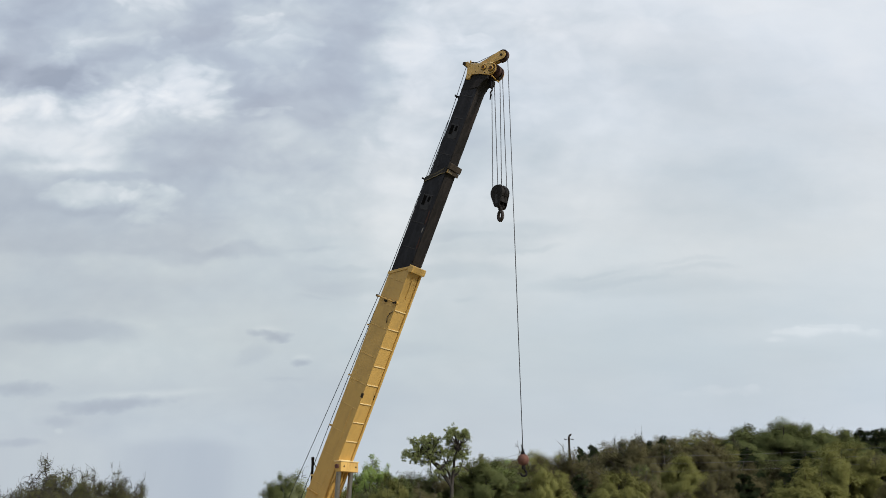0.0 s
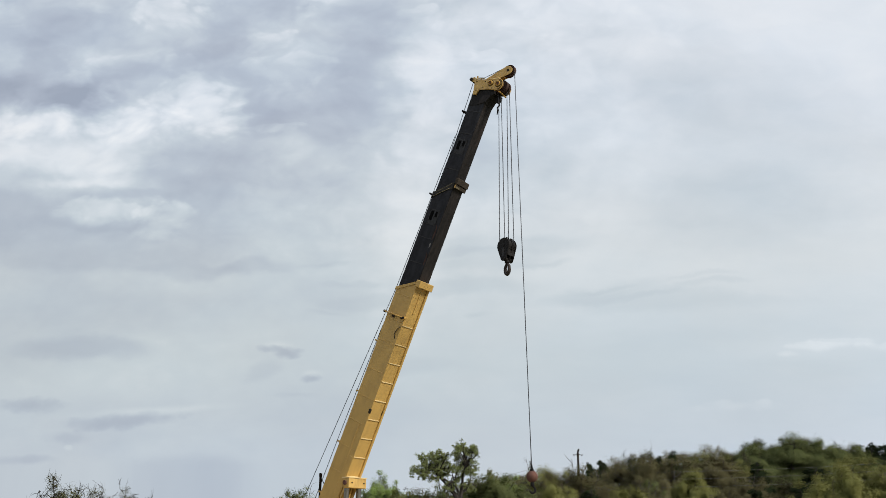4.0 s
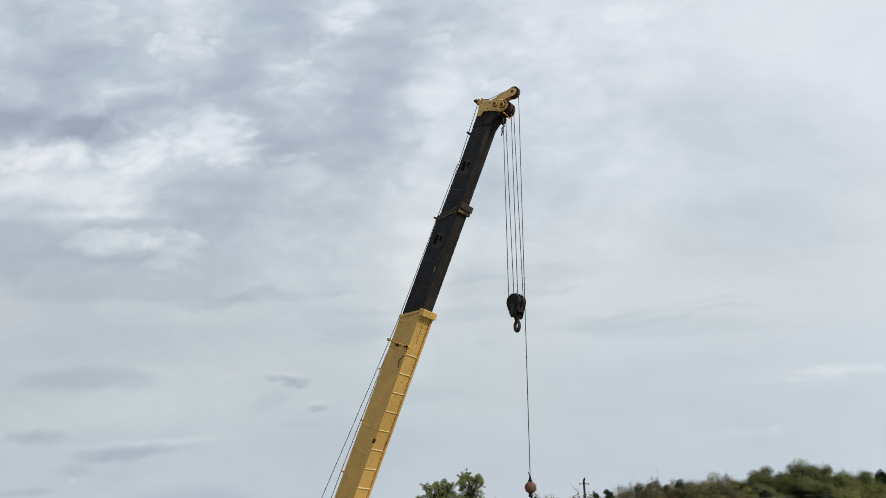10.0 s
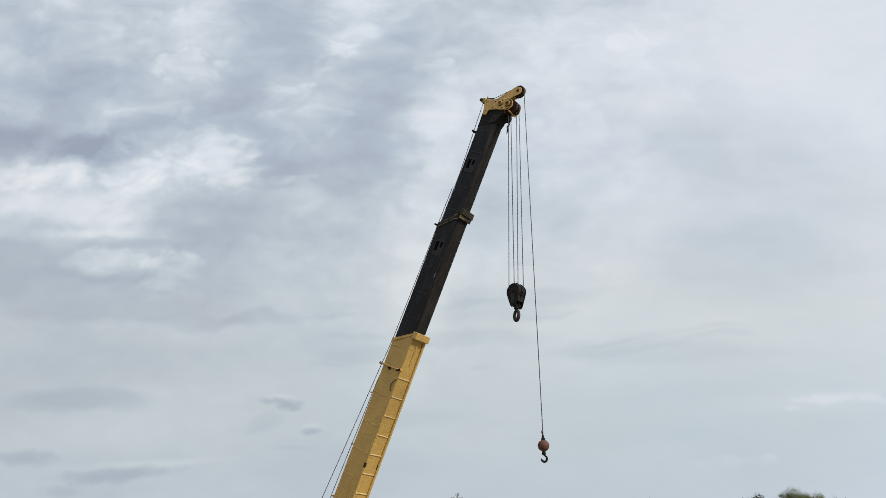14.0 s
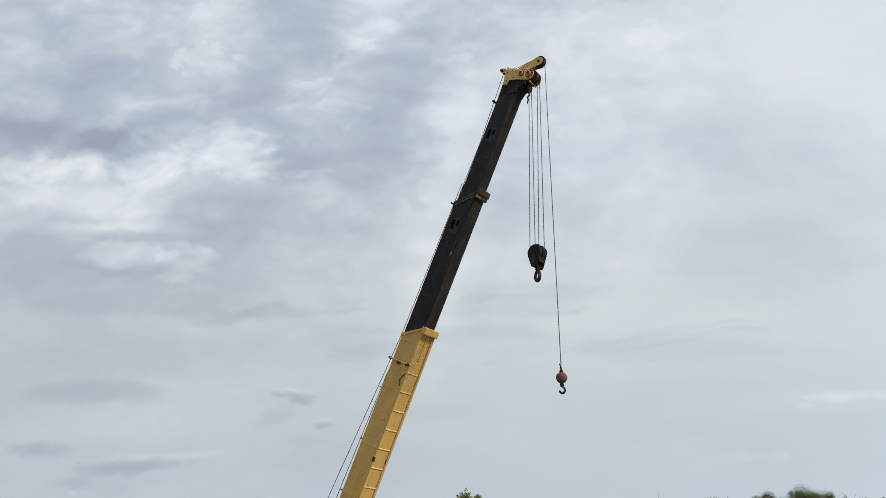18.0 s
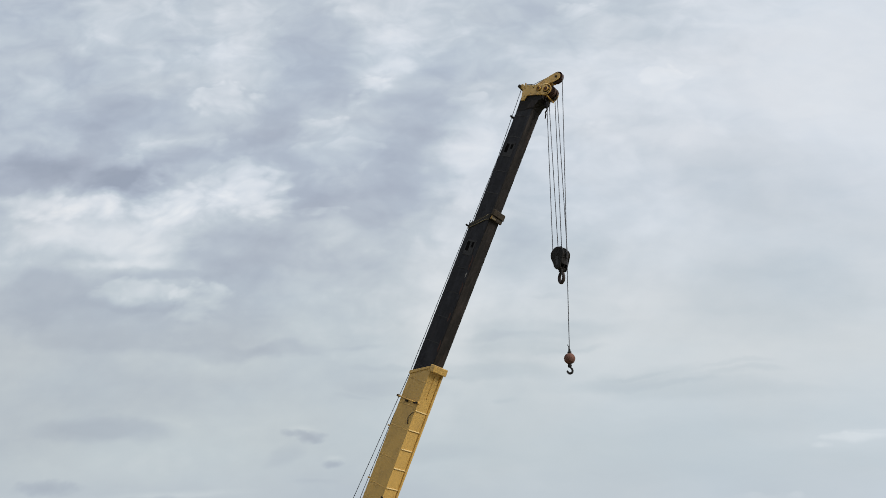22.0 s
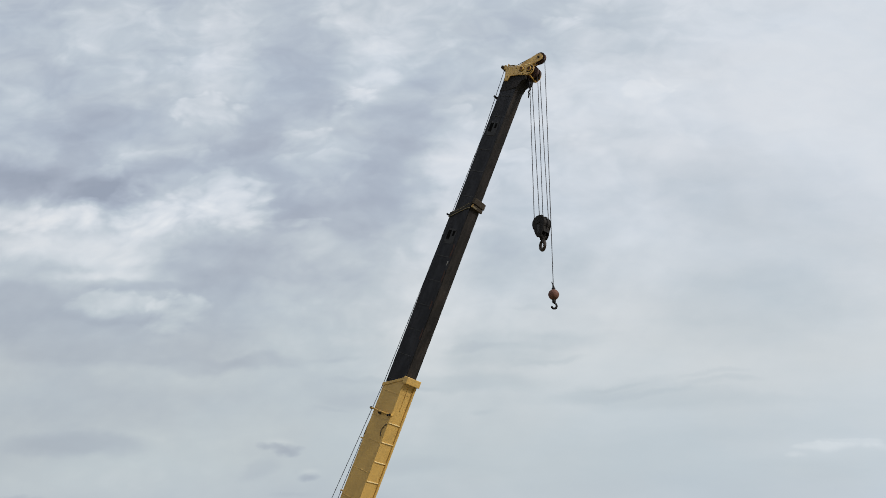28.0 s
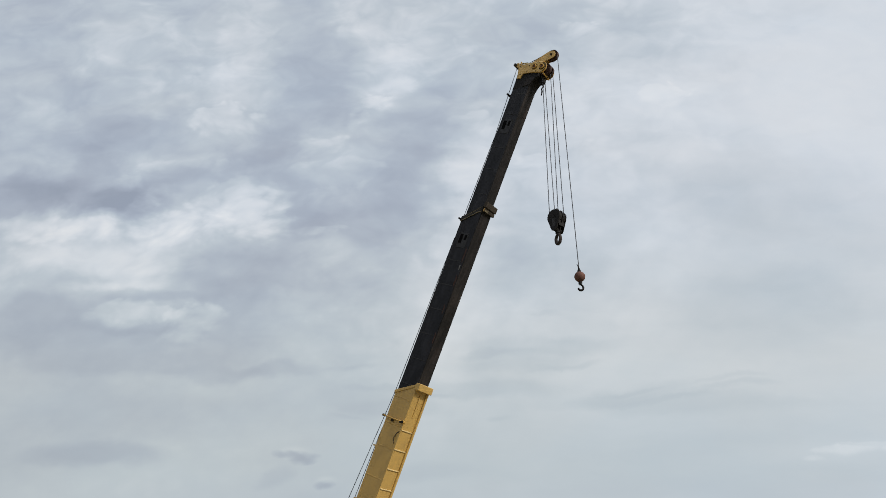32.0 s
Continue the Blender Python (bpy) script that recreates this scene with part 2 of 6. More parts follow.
def part(name, bm, material, parent, label=""):
    ob = new(name, mesh_of(name, bm, material))
    ob.parent = parent
    if label:
        ob["label"] = label
    return ob


def smooth(bm, angle=40):
    for f in bm.faces:
        f.smooth = True
    for e in bm.edges:
        if len(e.link_faces) == 2 and e.calc_face_angle(0) > radians(angle):
            e.smooth = False
    return bm


def box(x0, x1, y0, y1, z0, z1, bevel=0.008, bm=None):
    bm = bm or bmesh.new()
    fresh = bmesh.new()
    bmesh.ops.create_cube(fresh, size=1)
    for v in fresh.verts:
        v.co = Vector(((x0 + x1) / 2 + v.co.x * (x1 - x0), (y0 + y1) / 2 + v.co.y * (y1 - y0), (z0 + z1) / 2 + v.co.z * (z1 - z0)))
    if bevel:
        bmesh.ops.bevel(fresh, geom=fresh.edges[:], offset=bevel, segments=1, affect="EDGES")
    return merge(bm, fresh)


def merge(bm, other):
    me = bpy.data.meshes.new("scratch")
    other.to_mesh(me)
    other.free()
    bm.from_mesh(me)
    bpy.data.meshes.remove(me)
    return bm


def rod(a, b, r, r2=None, sides=14, bm=None):
    """A round bar from a to b."""
    bm = bm or bmesh.new()
    a, b = Vector(a), Vector(b)
    fresh = bmesh.new()
    bmesh.ops.create_cone(fresh, cap_ends=True, segments=sides, radius1=r, radius2=r if r2 is None else r2, depth=(b - a).length)
    turn = (b - a).to_track_quat("Z", "Y").to_matrix().to_4x4()
    bmesh.ops.transform(fresh, matrix=Matrix.Translation((a + b) / 2) @ turn, verts=fresh.verts)
    smooth(fresh)
    return merge(bm, fresh)


def plate(outline, x0, x1, bevel=0.006, bm=None):
    """A plate whose outline lies in y and z, from x0 to x1."""
    bm = bm or bmesh.new()
    fresh = bmesh.new()
    face = fresh.faces.new([fresh.verts.new((x0, y, z)) for y, z in outline])
    more = bmesh.ops.extrude_face_region(fresh, geom=[face])["geom"]
    bmesh.ops.translate(fresh, vec=(x1 - x0, 0, 0), verts=[g for g in more if isinstance(g, bmesh.types.BMVert)])
    bmesh.ops.recalc_face_normals(fresh, faces=fresh.faces[:])
    if bevel:
        rim = [e for e in fresh.edges if abs(e.verts[0].co.x - e.verts[1].co.x) < 1e-6]
        bmesh.ops.bevel(fresh, geom=rim, offset=bevel, segments=1, affect="EDGES")
    return merge(bm, fresh)


def lathe(profile, axis="Z", sides=28, bm=None, at=(0, 0, 0)):
    """A turned body from (radius, height) pairs."""
    bm = bm or bmesh.new()
    fresh = bmesh.new()
    rings = []
    for r, h in profile:
        rings.append([fresh.verts.new((r * math.cos(2 * math.pi * i / sides), r * math.sin(2 * math.pi * i / sides), h)) for i in range(sides)])
    for lo, hi in zip(rings, rings[1:]):
        for i in range(sides):
            fresh.faces.new((lo[i], lo[(i + 1) % sides], hi[(i + 1) % sides], hi[i]))
    for ring in (rings[0][::-1], rings[-1]):
        fresh.faces.new(ring)
    turn = {"Z": Matrix(), "X": pose(0, 0, 0, 0, 90, 0), "Y": pose(0, 0, 0, 90, 0, 0)}[axis]
    bmesh.ops.transform(fresh, matrix=Matrix.Translation(at) @ turn, verts=fresh.verts)
    bmesh.ops.remove_doubles(fresh, verts=fresh.verts, dist=1e-5)
    bmesh.ops.recalc_face_normals(fresh, faces=fresh.faces[:])
    smooth(fresh)
    return merge(bm, fresh)


def tube(points, radii, sides=8, bm=None):
    """A bent bar through points, with a radius at each."""
    bm = bm or bmesh.new()
    pts = [Vector(p) for p in points]
    rings, up = [], None
    for i, p in enumerate(pts):
        way = (pts[min(i + 1, len(pts) - 1)] - pts[max(i - 1, 0)]).normalized()
        if up is None:
            up = way.orthogonal().normalized()
        side = way.cross(up).normalized()
        up = side.cross(way).normalized()
        rings.append([bm.verts.new(p + (up * math.cos(k) + side * math.sin(k)) * radii[i]) for k in (2 * math.pi * j / sides for j in range(sides))])
    for lo, hi in zip(rings, rings[1:]):
        for j in range(sides):
            bm.faces.new((lo[j], hi[j], hi[(j + 1) % sides], lo[(j + 1) % sides])).smooth = True
    for ring in (rings[0], rings[-1][::-1]):
        bm.faces.new(ring)
    return bm


# ---- the ground: one sheet that rises gently to a wooded slope ----
def ground_height(x, y):
    k = min(1, max(0, (y - 50) / 60))
    k = k * k * (3 - 2 * k)
    m = min(1, max(0, (x + 4) / 34))
    return 4.6 * k * m * m * (3 - 2 * m)


def build_ground():
    n = Nodes("dry_grass_and_caliche")
    co = n.coords()
    c = n.mix(n.ramp(n.noise(co, 0.12, 6), [(0.42, (0, 0, 0)), (0.58, (1, 1, 1))]), (0.23, 0.2, 0.145), (0.11, 0.12, 0.05))
    c = n.mix(n.noise(co, 5, 5), c, (0.2, 0.18, 0.12))
    mat = n.surface(c, 0.95, 0.0, n.bump(n.noise(co, 9, 6), 0.5, 0.05))
    steps = [-4500, -1500, -500, -200, -100] + list(range(-60, 141, 5)) + [200, 500, 1500, 4500]
    bm = bmesh.new()
    grid = [[bm.verts.new((x, y, ground_height(x, y))) for x in steps] for y in steps]
    for r0, r1 in zip(grid, grid[1:]):
        for i in range(len(steps) - 1):
            bm.faces.new((r0[i], r0[i + 1], r1[i + 1], r1[i])).smooth = True
    ob = new("ground", mesh_of("ground", bm, mat))
    tagged(ob, "dry grass and pale caliche ground rising to a wooded slope", "ground", kind="structure")


build_ground()

# ---- the cloud layer, 280 m up, that drifts with the wind ----
CLOUD_H = 280.0


def cloud_material():
    """Cloud tones by view-independent plan coordinates: u = x / y and v = height / y of the sheet's own space."""
    n = Nodes("layered_overcast_cloud")
    tc = n.tree.nodes.new("ShaderNodeTexCoord")
    sp = n.tree.nodes.new("ShaderNodeSeparateXYZ")
    n.join(tc.outputs["Object"], sp.inputs[0])
    u = n.math("DIVIDE", sp.outputs["X"], sp.outputs["Y"])
    v = n.math("DIVIDE", CLOUD_H, sp.outputs["Y"])
    cb = n.tree.nodes.new("ShaderNodeCombineXYZ")
    n.join(u, cb.inputs[0])
    n.join(v, cb.inputs[1])
    uv = cb.outputs[0]

    def stretch(vec, sx, sy, at=(0, 0)):
        m = n.tree.nodes.new("ShaderNodeMapping")
        m.inputs["Scale"].default_value = (sx, sy, 1)
        m.inputs["Location"].default_value = (*at, 0)
        n.join(vec, m.inputs["Vector"])
        return m.outputs[0]

    def warp(vec, scale, across, upward, detail=3.0):
        """Plan coordinates pushed about by a noise, less towards the horizon."""
        w = n.add("ShaderNodeTexNoise", Scale=1.0, Detail=detail, Roughness=0.5)
        n.join(stretch(uv, scale, scale * 1.6), w.inputs["Vector"])
        off = n.tree.nodes.new("ShaderNodeVectorMath")
        off.operation = "SUBTRACT"
        n.join(w.outputs["Color"], off.inputs[0])
        off.inputs[1].default_value = (0.5, 0.5, 0.5)
        size = n.tree.nodes.new("ShaderNodeCombineXYZ")
        n.join(n.math("ADD", n.math("MULTIPLY", v, across), across * 0.1), size.inputs[0])
        n.join(n.math("ADD", n.math("MULTIPLY", v, upward), upward * 0.05), size.inputs[1])
        sc = n.tree.nodes.new("ShaderNodeVectorMath")
        sc.operation = "MULTIPLY"
        n.join(off.outputs[0], sc.inputs[0])
        n.join(size.outputs[0], sc.inputs[1])
        ad = n.tree.nodes.new("ShaderNodeVectorMath")
        n.join(vec, ad.inputs[0])
        n.join(sc.outputs[0], ad.inputs[1])
        return ad.outputs[0]

    gentle = warp(uv, 9.0, 0.1, 0.07, 2.0)
    torn = warp(uv, 14.0, 0.16, 0.1, 4.0)

    def cells(vec, sx, sy, at):
        """Rounded heads, about 0 on the mean and positive in their middles."""
        p = n.tree.nodes.new("ShaderNodeTexVoronoi")
        p.feature = "SMOOTH_F1"
        for key, value in (("Scale", 1.0), ("Detail", 2.0), ("Roughness", 0.5), ("Smoothness", 0.35)):
            p.inputs[key].default_value = value
        n.join(stretch(vec, sx, sy, at), p.inputs["Vector"])
        return n.math("SUBTRACT", 0.42, p.outputs["Distance"])

    heads = cells(gentle, 17.0, 24.0, (1.4, 0.2))
    small = cells(gentle, 40.0, 58.0, (3.7, 5.1))
    knobs = n.math("ADD", n.math("MULTIPLY", heads, 0.55), n.math("MULTIPLY", small, 0.3))

    def place(vec, cu, cv, ru, rv, lean):
        m = n.tree.nodes.new("ShaderNodeMapping")
        m.vector_type = "TEXTURE"
        m.inputs["Location"].default_value = (cu, cv, 0)
        m.inputs["Rotation"].default_value = (0, 0, radians(lean))
        m.inputs["Scale"].default_value = (ru, rv, 1)
        n.join(vec, m.inputs["Vector"])
        return m.outputs[0]

    def ball(vec):
        g = n.tree.nodes.new("ShaderNodeTexGradient")
        g.gradient_type = "SPHERICAL"
        n.join(vec, g.inputs["Vector"])
        return g.outputs["Fac"]

    def eased(fac, lo, hi):
        r = n.tree.nodes.new("ShaderNodeMapRange")
        r.interpolation_type = "SMOOTHSTEP"
        for key, value in (("From Min", lo), ("From Max", hi)):
            r.inputs[key].default_value = value
        n.join(fac, r.inputs["Value"])
        return r.outputs[0]

    layers = {"gentle": gentle, "torn": torn, "count": 0}

    def in_turn(total):
        """Every few banks, tie the coordinates to what is summed so far, so that the banks are worked out one after another."""
        layers["count"] += 1
        if layers["count"] % 6 == 0:
            tiny = n.math("MULTIPLY", n.math("ADD", n.math("ADD", total["bright"], total["dark"]), total["heap"]), 1e-6)
            for key, vec in (("gentle", gentle), ("torn", torn)):
                ad = n.tree.nodes.new("ShaderNodeVectorMath")
                n.join(vec, ad.inputs[0])
                n.join(tiny, ad.inputs[1])
                layers[key] = ad.outputs[0]

    total = {"bright": n.math("MULTIPLY", v, 0.0), "dark": n.math("MULTIPLY", v, 0.0), "heap": n.math("MULTIPLY", v, 0.0)}

    def bright(cu, cv, ru, rv, amount, lean=0.0):
        """A soft light place in the veil."""
        f = eased(ball(place(layers["gentle"], cu, cv, ru * 1.6, rv * 1.6, lean)), 0.0, 0.85)
        total["bright"] = n.math("ADD", total["bright"], n.math("MULTIPLY", f, amount))
        in_turn(total)

    def dark(cu, cv, ru, rv, amount, lean=0.0):
        """A soft dark place with torn rims."""
        f = eased(ball(place(layers["torn"], cu, cv, ru * 1.55, rv * 1.55, lean)), 0.0, 0.7)
        total["dark"] = n.math("ADD", total["dark"], n.math("MULTIPLY", f, amount * 1.4))
        in_turn(total)

    def lens(cu, cv, ru, rv, amount, lean=0.0):
        """A flat grey cloudlet with a firm underside."""
        at = place(layers["torn"], cu, cv, ru * 1.1, rv * 1.2, lean)
        f = eased(n.math("ADD", ball(at), n.math("MULTIPLY", small, 0.35)), 0.0, 0.75)
        f = n.math("MULTIPLY", f, eased(ball(at), 0.0, 0.3))
        total["dark"] = n.math("ADD", total["dark"], n.math("MULTIPLY", f, amount * 1.4))
        in_turn(total)

    def cumulus(cu, cv, ru, rv, amount, lean=0.0):
        """A heaped cloud: a firm, knobbly lit top that fades away downwards."""
        at = place(layers["gentle"], cu, cv, ru * 1.65, rv * 1.7, lean)
        s = n.tree.nodes.new("ShaderNodeSeparateXYZ")
        n.join(at, s.inputs[0])
        firm = n.tree.nodes.new("ShaderNodeMapRange")
        for key, value in (("From Min", -0.7), ("From Max", 0.35), ("To Min", 0.9), ("To Max", 0.2)):
            firm.inputs[key].default_value = value
        n.join(s.outputs["Y"], firm.inputs["Value"])
        f = n.math("SUBTRACT", n.math("ADD", ball(at), n.math("MULTIPLY", knobs, 0.8)), 0.09)
        f = eased(n.math("DIVIDE", f, firm.outputs[0]), 0.0, 1.0)
        f = n.math("MULTIPLY", f, eased(ball(at), 0.0, 0.22))
        total["heap"] = n.math("ADD", total["heap"], n.math("MULTIPLY", f, amount * 1.25))
        in_turn(total)

    # the layer itself: a broad unevenness, soft folds high on the left, a smooth veil to the right
    broad = n.noise(stretch(uv, 2.2, 3.6, (3.1, 1.7)), 1.0, 3, 0.45)
    folds = n.noise(stretch(gentle, 7.0, 9.0, (0.4, 2.2)), 1.0, 4, 0.5)
    wisps = n.noise(stretch(torn, 7.0, 30.0, (5.2, 0.3)), 1.0, 5, 0.55)
    lump = n.tree.nodes.new("ShaderNodeMapRange")
    for key, value in (("From Min", 0.3), ("From Max", -0.15), ("To Min", 0.2), ("To Max", 1.0)):
        lump.inputs[key].default_value = value
    n.join(n.math("SUBTRACT", u, n.math("MULTIPLY", n.math("SUBTRACT", v, 0.5), 0.5)), lump.inputs["Value"])
    rough = n.math("MULTIPLY", lump.outputs[0], n.math("ADD", 0.3, n.math("MULTIPLY", eased(v, 0.22, 0.5), 0.7)))
    tone = n.math("ADD", 0.595, n.math("MULTIPLY", n.math("SUBTRACT", broad, 0.5), 0.16))
    tone = n.math("ADD", tone, n.math("MULTIPLY", n.math("MULTIPLY", n.math("SUBTRACT", folds, 0.5), 0.42), rough))
    tone = n.math("ADD", tone, n.math("MULTIPLY", n.math("MULTIPLY", knobs, 0.3), rough))
    tone = n.math("ADD", tone, n.math("MULTIPLY", n.math("SUBTRACT", wisps, 0.5), 0.1))
    # heaped relief: tops catch more light than undersides
    heap = n.noise(stretch(gentle, 9.0, 13.0, (4.6, 3.3)), 1.0, 4, 0.5)
    above = n.noise(stretch(gentle, 9.0, 13.0, (4.64, 3.5)), 1.0, 4, 0.5)
    tone = n.math("ADD", tone, n.math("MULTIPLY", n.math("MULTIPLY", n.math("SUBTRACT", heap, above), 0.7), rough))
    # a fibrous veil that fans out upwards in the middle
    fan = n.tree.nodes.new("ShaderNodeCombineXYZ")
    n.join(n.math("DIVIDE", n.math("ADD", u, 0.14), n.math("ADD", v, 0.2)), fan.inputs[0])
    n.join(v, fan.inputs[1])
    fibres = n.noise(stretch(fan.outputs[0], 8.0, 2.6, (1.1, 6.2)), 1.0, 4, 0.5)
    veil = eased(ball(place(gentle, -0.04, 0.55, 0.5, 0.4, 0)), 0.0, 0.6)
    tone = n.math("ADD", tone, n.math("MULTIPLY", n.math("MULTIPLY", n.math("SUBTRACT", fibres, 0.5), 0.2), veil))
    # brighter towards the veiled sun on the right
    tone = n.math("ADD", tone, n.math("ADD", n.math("MULTIPLY", u, 0.2), n.math("MULTIPLY", n.math("SUBTRACT", v, 0.4), 0.16)))
    # the banks of this sky: across, up, their half sizes, strength, lean
    dark(-0.633, 0.570, 0.069, 0.031, -0.26)
    dark(-0.494, 0.564, 0.053, 0.029, -0.3)
    dark(-0.466, 0.530, 0.030, 0.016, -0.18)
    dark(-0.561, 0.622, 0.035, 0.030, -0.18)
    dark(-0.579, 0.726, 0.089, 0.041, -0.12, -36)
    dark(-0.471, 0.831, 0.034, 0.119, -0.1)
    dark(-0.276, 0.747, 0.057, 0.091, -0.12)
    dark(-0.229, 0.708, 0.040, 0.029, -0.12)
    dark(-0.323, 0.620, 0.062, 0.037, -0.14)
    dark(-0.514, 0.665, 0.095, 0.031, -0.13)
    dark(-0.438, 0.599, 0.046, 0.015, -0.14)
    dark(-0.128, 0.578, 0.053, 0.124, -0.15)
    dark(-0.236, 0.521, 0.052, 0.022, -0.16)
    dark(-0.111, 0.750, 0.041, 0.030, -0.09)
    dark(-0.307, 0.850, 0.051, 0.098, -0.09)
    dark(-0.721, 0.866, 0.085, 0.068, -0.06)
    dark(-0.675, 0.674, 0.088, 0.060, -0.06)
    bright(-0.523, 0.760, 0.123, 0.093, 0.12)
    bright(-0.408, 0.830, 0.092, 0.129, 0.08)
    bright(-0.144, 0.786, 0.082, 0.113, 0.14)
    bright(-0.378, 0.768, 0.049, 0.062, 0.06)
    bright(-0.418, 0.658, 0.087, 0.038, 0.09)
    bright(-0.423, 0.521, 0.195, 0.061, 0.14)
    bright(-0.621, 0.627, 0.086, 0.038, 0.04)
    cumulus(-0.392, 0.682, 0.056, 0.029, 0.12)
    cumulus(-0.189, 0.707, 0.035, 0.027, 0.15)
    cumulus(-0.377, 0.534, 0.128, 0.054, 0.2)
    cumulus(-0.318, 0.522, 0.082, 0.036, 0.09)
    cumulus(-0.519, 0.518, 0.090, 0.028, 0.15)
    cumulus(-0.615, 0.514, 0.075, 0.032, 0.12)
    cumulus(-0.257, 0.638, 0.062, 0.019, 0.09)
    cumulus(-0.200, 0.601, 0.046, 0.014, 0.06)
    cumulus(-0.243, 0.561, 0.034, 0.016, 0.1)
    cumulus(-0.304, 0.561, 0.030, 0.018, 0.08)
    cumulus(-0.193, 0.676, 0.036, 0.015, 0.08)
    cumulus(-0.493, 0.587, 0.038, 0.013, 0.08)
    cumulus(-0.230, 0.507, 0.025, 0.008, 0.12)
    cumulus(-0.453, 0.611, 0.047, 0.019, 0.06)
    bright(-0.452, 0.464, 0.139, 0.042, 0.1)
    bright(-0.593, 0.469, 0.088, 0.042, 0.06)
    bright(-0.502, 0.432, 0.116, 0.011, 0.16)
    cumulus(-0.373, 0.379, 0.044, 0.034, 0.28)
    cumulus(-0.444, 0.393, 0.071, 0.022, 0.19)
    dark(-0.517, 0.364, 0.120, 0.020, -0.15)
    dark(-0.444, 0.331, 0.118, 0.015, -0.12)
    dark(-0.249, 0.322, 0.048, 0.009, -0.11)
    dark(-0.324, 0.318, 0.062, 0.010, -0.09)
    dark(-0.544, 0.406, 0.072, 0.032, -0.12)
    dark(-0.426, 0.419, 0.094, 0.008, -0.1)
    dark(-0.327, 0.459, 0.080, 0.057, -0.12)
    dark(-0.415, 0.377, 0.064, 0.009, -0.12)
    dark(-0.322, 0.370, 0.084, 0.031, -0.05)
    dark(-0.152, 0.406, 0.071, 0.156, -0.04)
    dark(-0.552, 0.279, 0.136, 0.066, -0.04)
    lens(-0.204, 0.215, 0.034, 0.007, -0.32)
    bright(-0.206, 0.225, 0.018, 0.006, 0.1)
    lens(-0.168, 0.185, 0.019, 0.007, -0.22)
    bright(-0.163, 0.191, 0.011, 0.005, 0.1)
    dark(-0.229, 0.194, 0.023, 0.009, -0.08, 20)
    dark(-0.446, 0.220, 0.074, 0.012, -0.17)
    lens(-0.497, 0.153, 0.056, 0.013, -0.22)
    lens(-0.379, 0.137, 0.098, 0.012, -0.24, 6)
    bright(-0.351, 0.148, 0.072, 0.005, 0.11, 4)
    lens(-0.445, 0.116, 0.039, 0.012, -0.13)
    cumulus(-0.444, 0.104, 0.008, 0.005, 0.12)
    lens(-0.487, 0.091, 0.052, 0.008, -0.14)
    dark(-0.299, 0.082, 0.064, 0.014, -0.1)
    dark(-0.265, 0.057, 0.026, 0.037, -0.035, 20)
    bright(-0.428, 0.179, 0.113, 0.023, 0.07)
    bright(-0.311, 0.213, 0.094, 0.041, 0.05)
    dark(-0.398, 0.268, 0.136, 0.028, -0.05)
    dark(-0.127, 0.146, 0.092, 0.039, -0.05)
    lens(-0.188, 0.164, 0.040, 0.005, -0.05)
    dark(-0.098, 0.275, 0.062, 0.010, -0.07)
    dark(-0.056, 0.199, 0.053, 0.009, -0.05)
    bright(-0.068, 0.470, 0.065, 0.183, 0.21)
    bright(-0.144, 0.393, 0.113, 0.091, 0.05)
    dark(-0.108, 0.585, 0.045, 0.068, -0.1)
    bright(-0.033, 0.593, 0.060, 0.076, 0.07)
    bright(0.258, 0.576, 0.149, 0.127, 0.05)
    dark(0.377, 0.502, 0.131, 0.106, -0.05)
    dark(0.308, 0.551, 0.044, 0.050, -0.03)
    bright(0.503, 0.628, 0.151, 0.105, 0.05)
    lens(0.225, 0.282, 0.087, 0.006, -0.045, 5)
    lens(0.306, 0.297, 0.095, 0.006, -0.045, 6)
    dark(0.238, 0.277, 0.134, 0.012, -0.04)
    cumulus(0.434, 0.220, 0.059, 0.008, 0.11)
    cumulus(0.394, 0.212, 0.026, 0.006, 0.09)
    bright(0.427, 0.219, 0.098, 0.014, 0.05)
    cumulus(0.413, 0.220, 0.040, 0.005, 0.05)
    cumulus(0.327, 0.148, 0.065, 0.010, 0.06)
    cumulus(0.213, 0.720, 0.056, 0.021, 0.08)
    cumulus(0.083, 0.840, 0.040, 0.025, 0.11)
    cumulus(0.041, 0.608, 0.034, 0.020, 0.09)
    cumulus(-0.051, 0.680, 0.039, 0.023, 0.08)
    dark(0.015, 0.857, 0.092, 0.064, -0.12)
    dark(-0.058, 0.745, 0.073, 0.070, -0.09)
    dark(0.022, 0.460, 0.102, 0.040, -0.07)
    dark(0.072, 0.352, 0.097, 0.012, -0.06)
    dark(0.032, 0.331, 0.069, 0.016, -0.06)
    dark(0.001, 0.296, 0.088, 0.011, -0.06)
    dark(0.337, 0.395, 0.134, 0.053, -0.08)
    dark(0.183, 0.834, 0.066, 0.053, -0.06)
    dark(0.345, 0.574, 0.151, 0.070, -0.05)
    bright(0.122, 0.675, 0.126, 0.113, 0.08)
    bright(0.362, 0.770, 0.178, 0.101, 0.06)
    bright(0.472, 0.644, 0.139, 0.129, 0.04)
    lens(0.026, 0.257, 0.034, 0.006, -0.05)
    dark(0.182, 0.289, 0.068, 0.010, -0.05, 10)
    cumulus(-0.531, 0.523, 0.059, 0.026, 0.12)
    cumulus(-0.367, 0.568, 0.052, 0.029, 0.1)
    cumulus(-0.334, 0.528, 0.088, 0.037, 0.1)
    cumulus(-0.251, 0.507, 0.032, 0.010, 0.14)
    cumulus(-0.129, 0.572, 0.030, 0.013, 0.05)
    bright(-0.426, 0.502, 0.190, 0.049, 0.1)
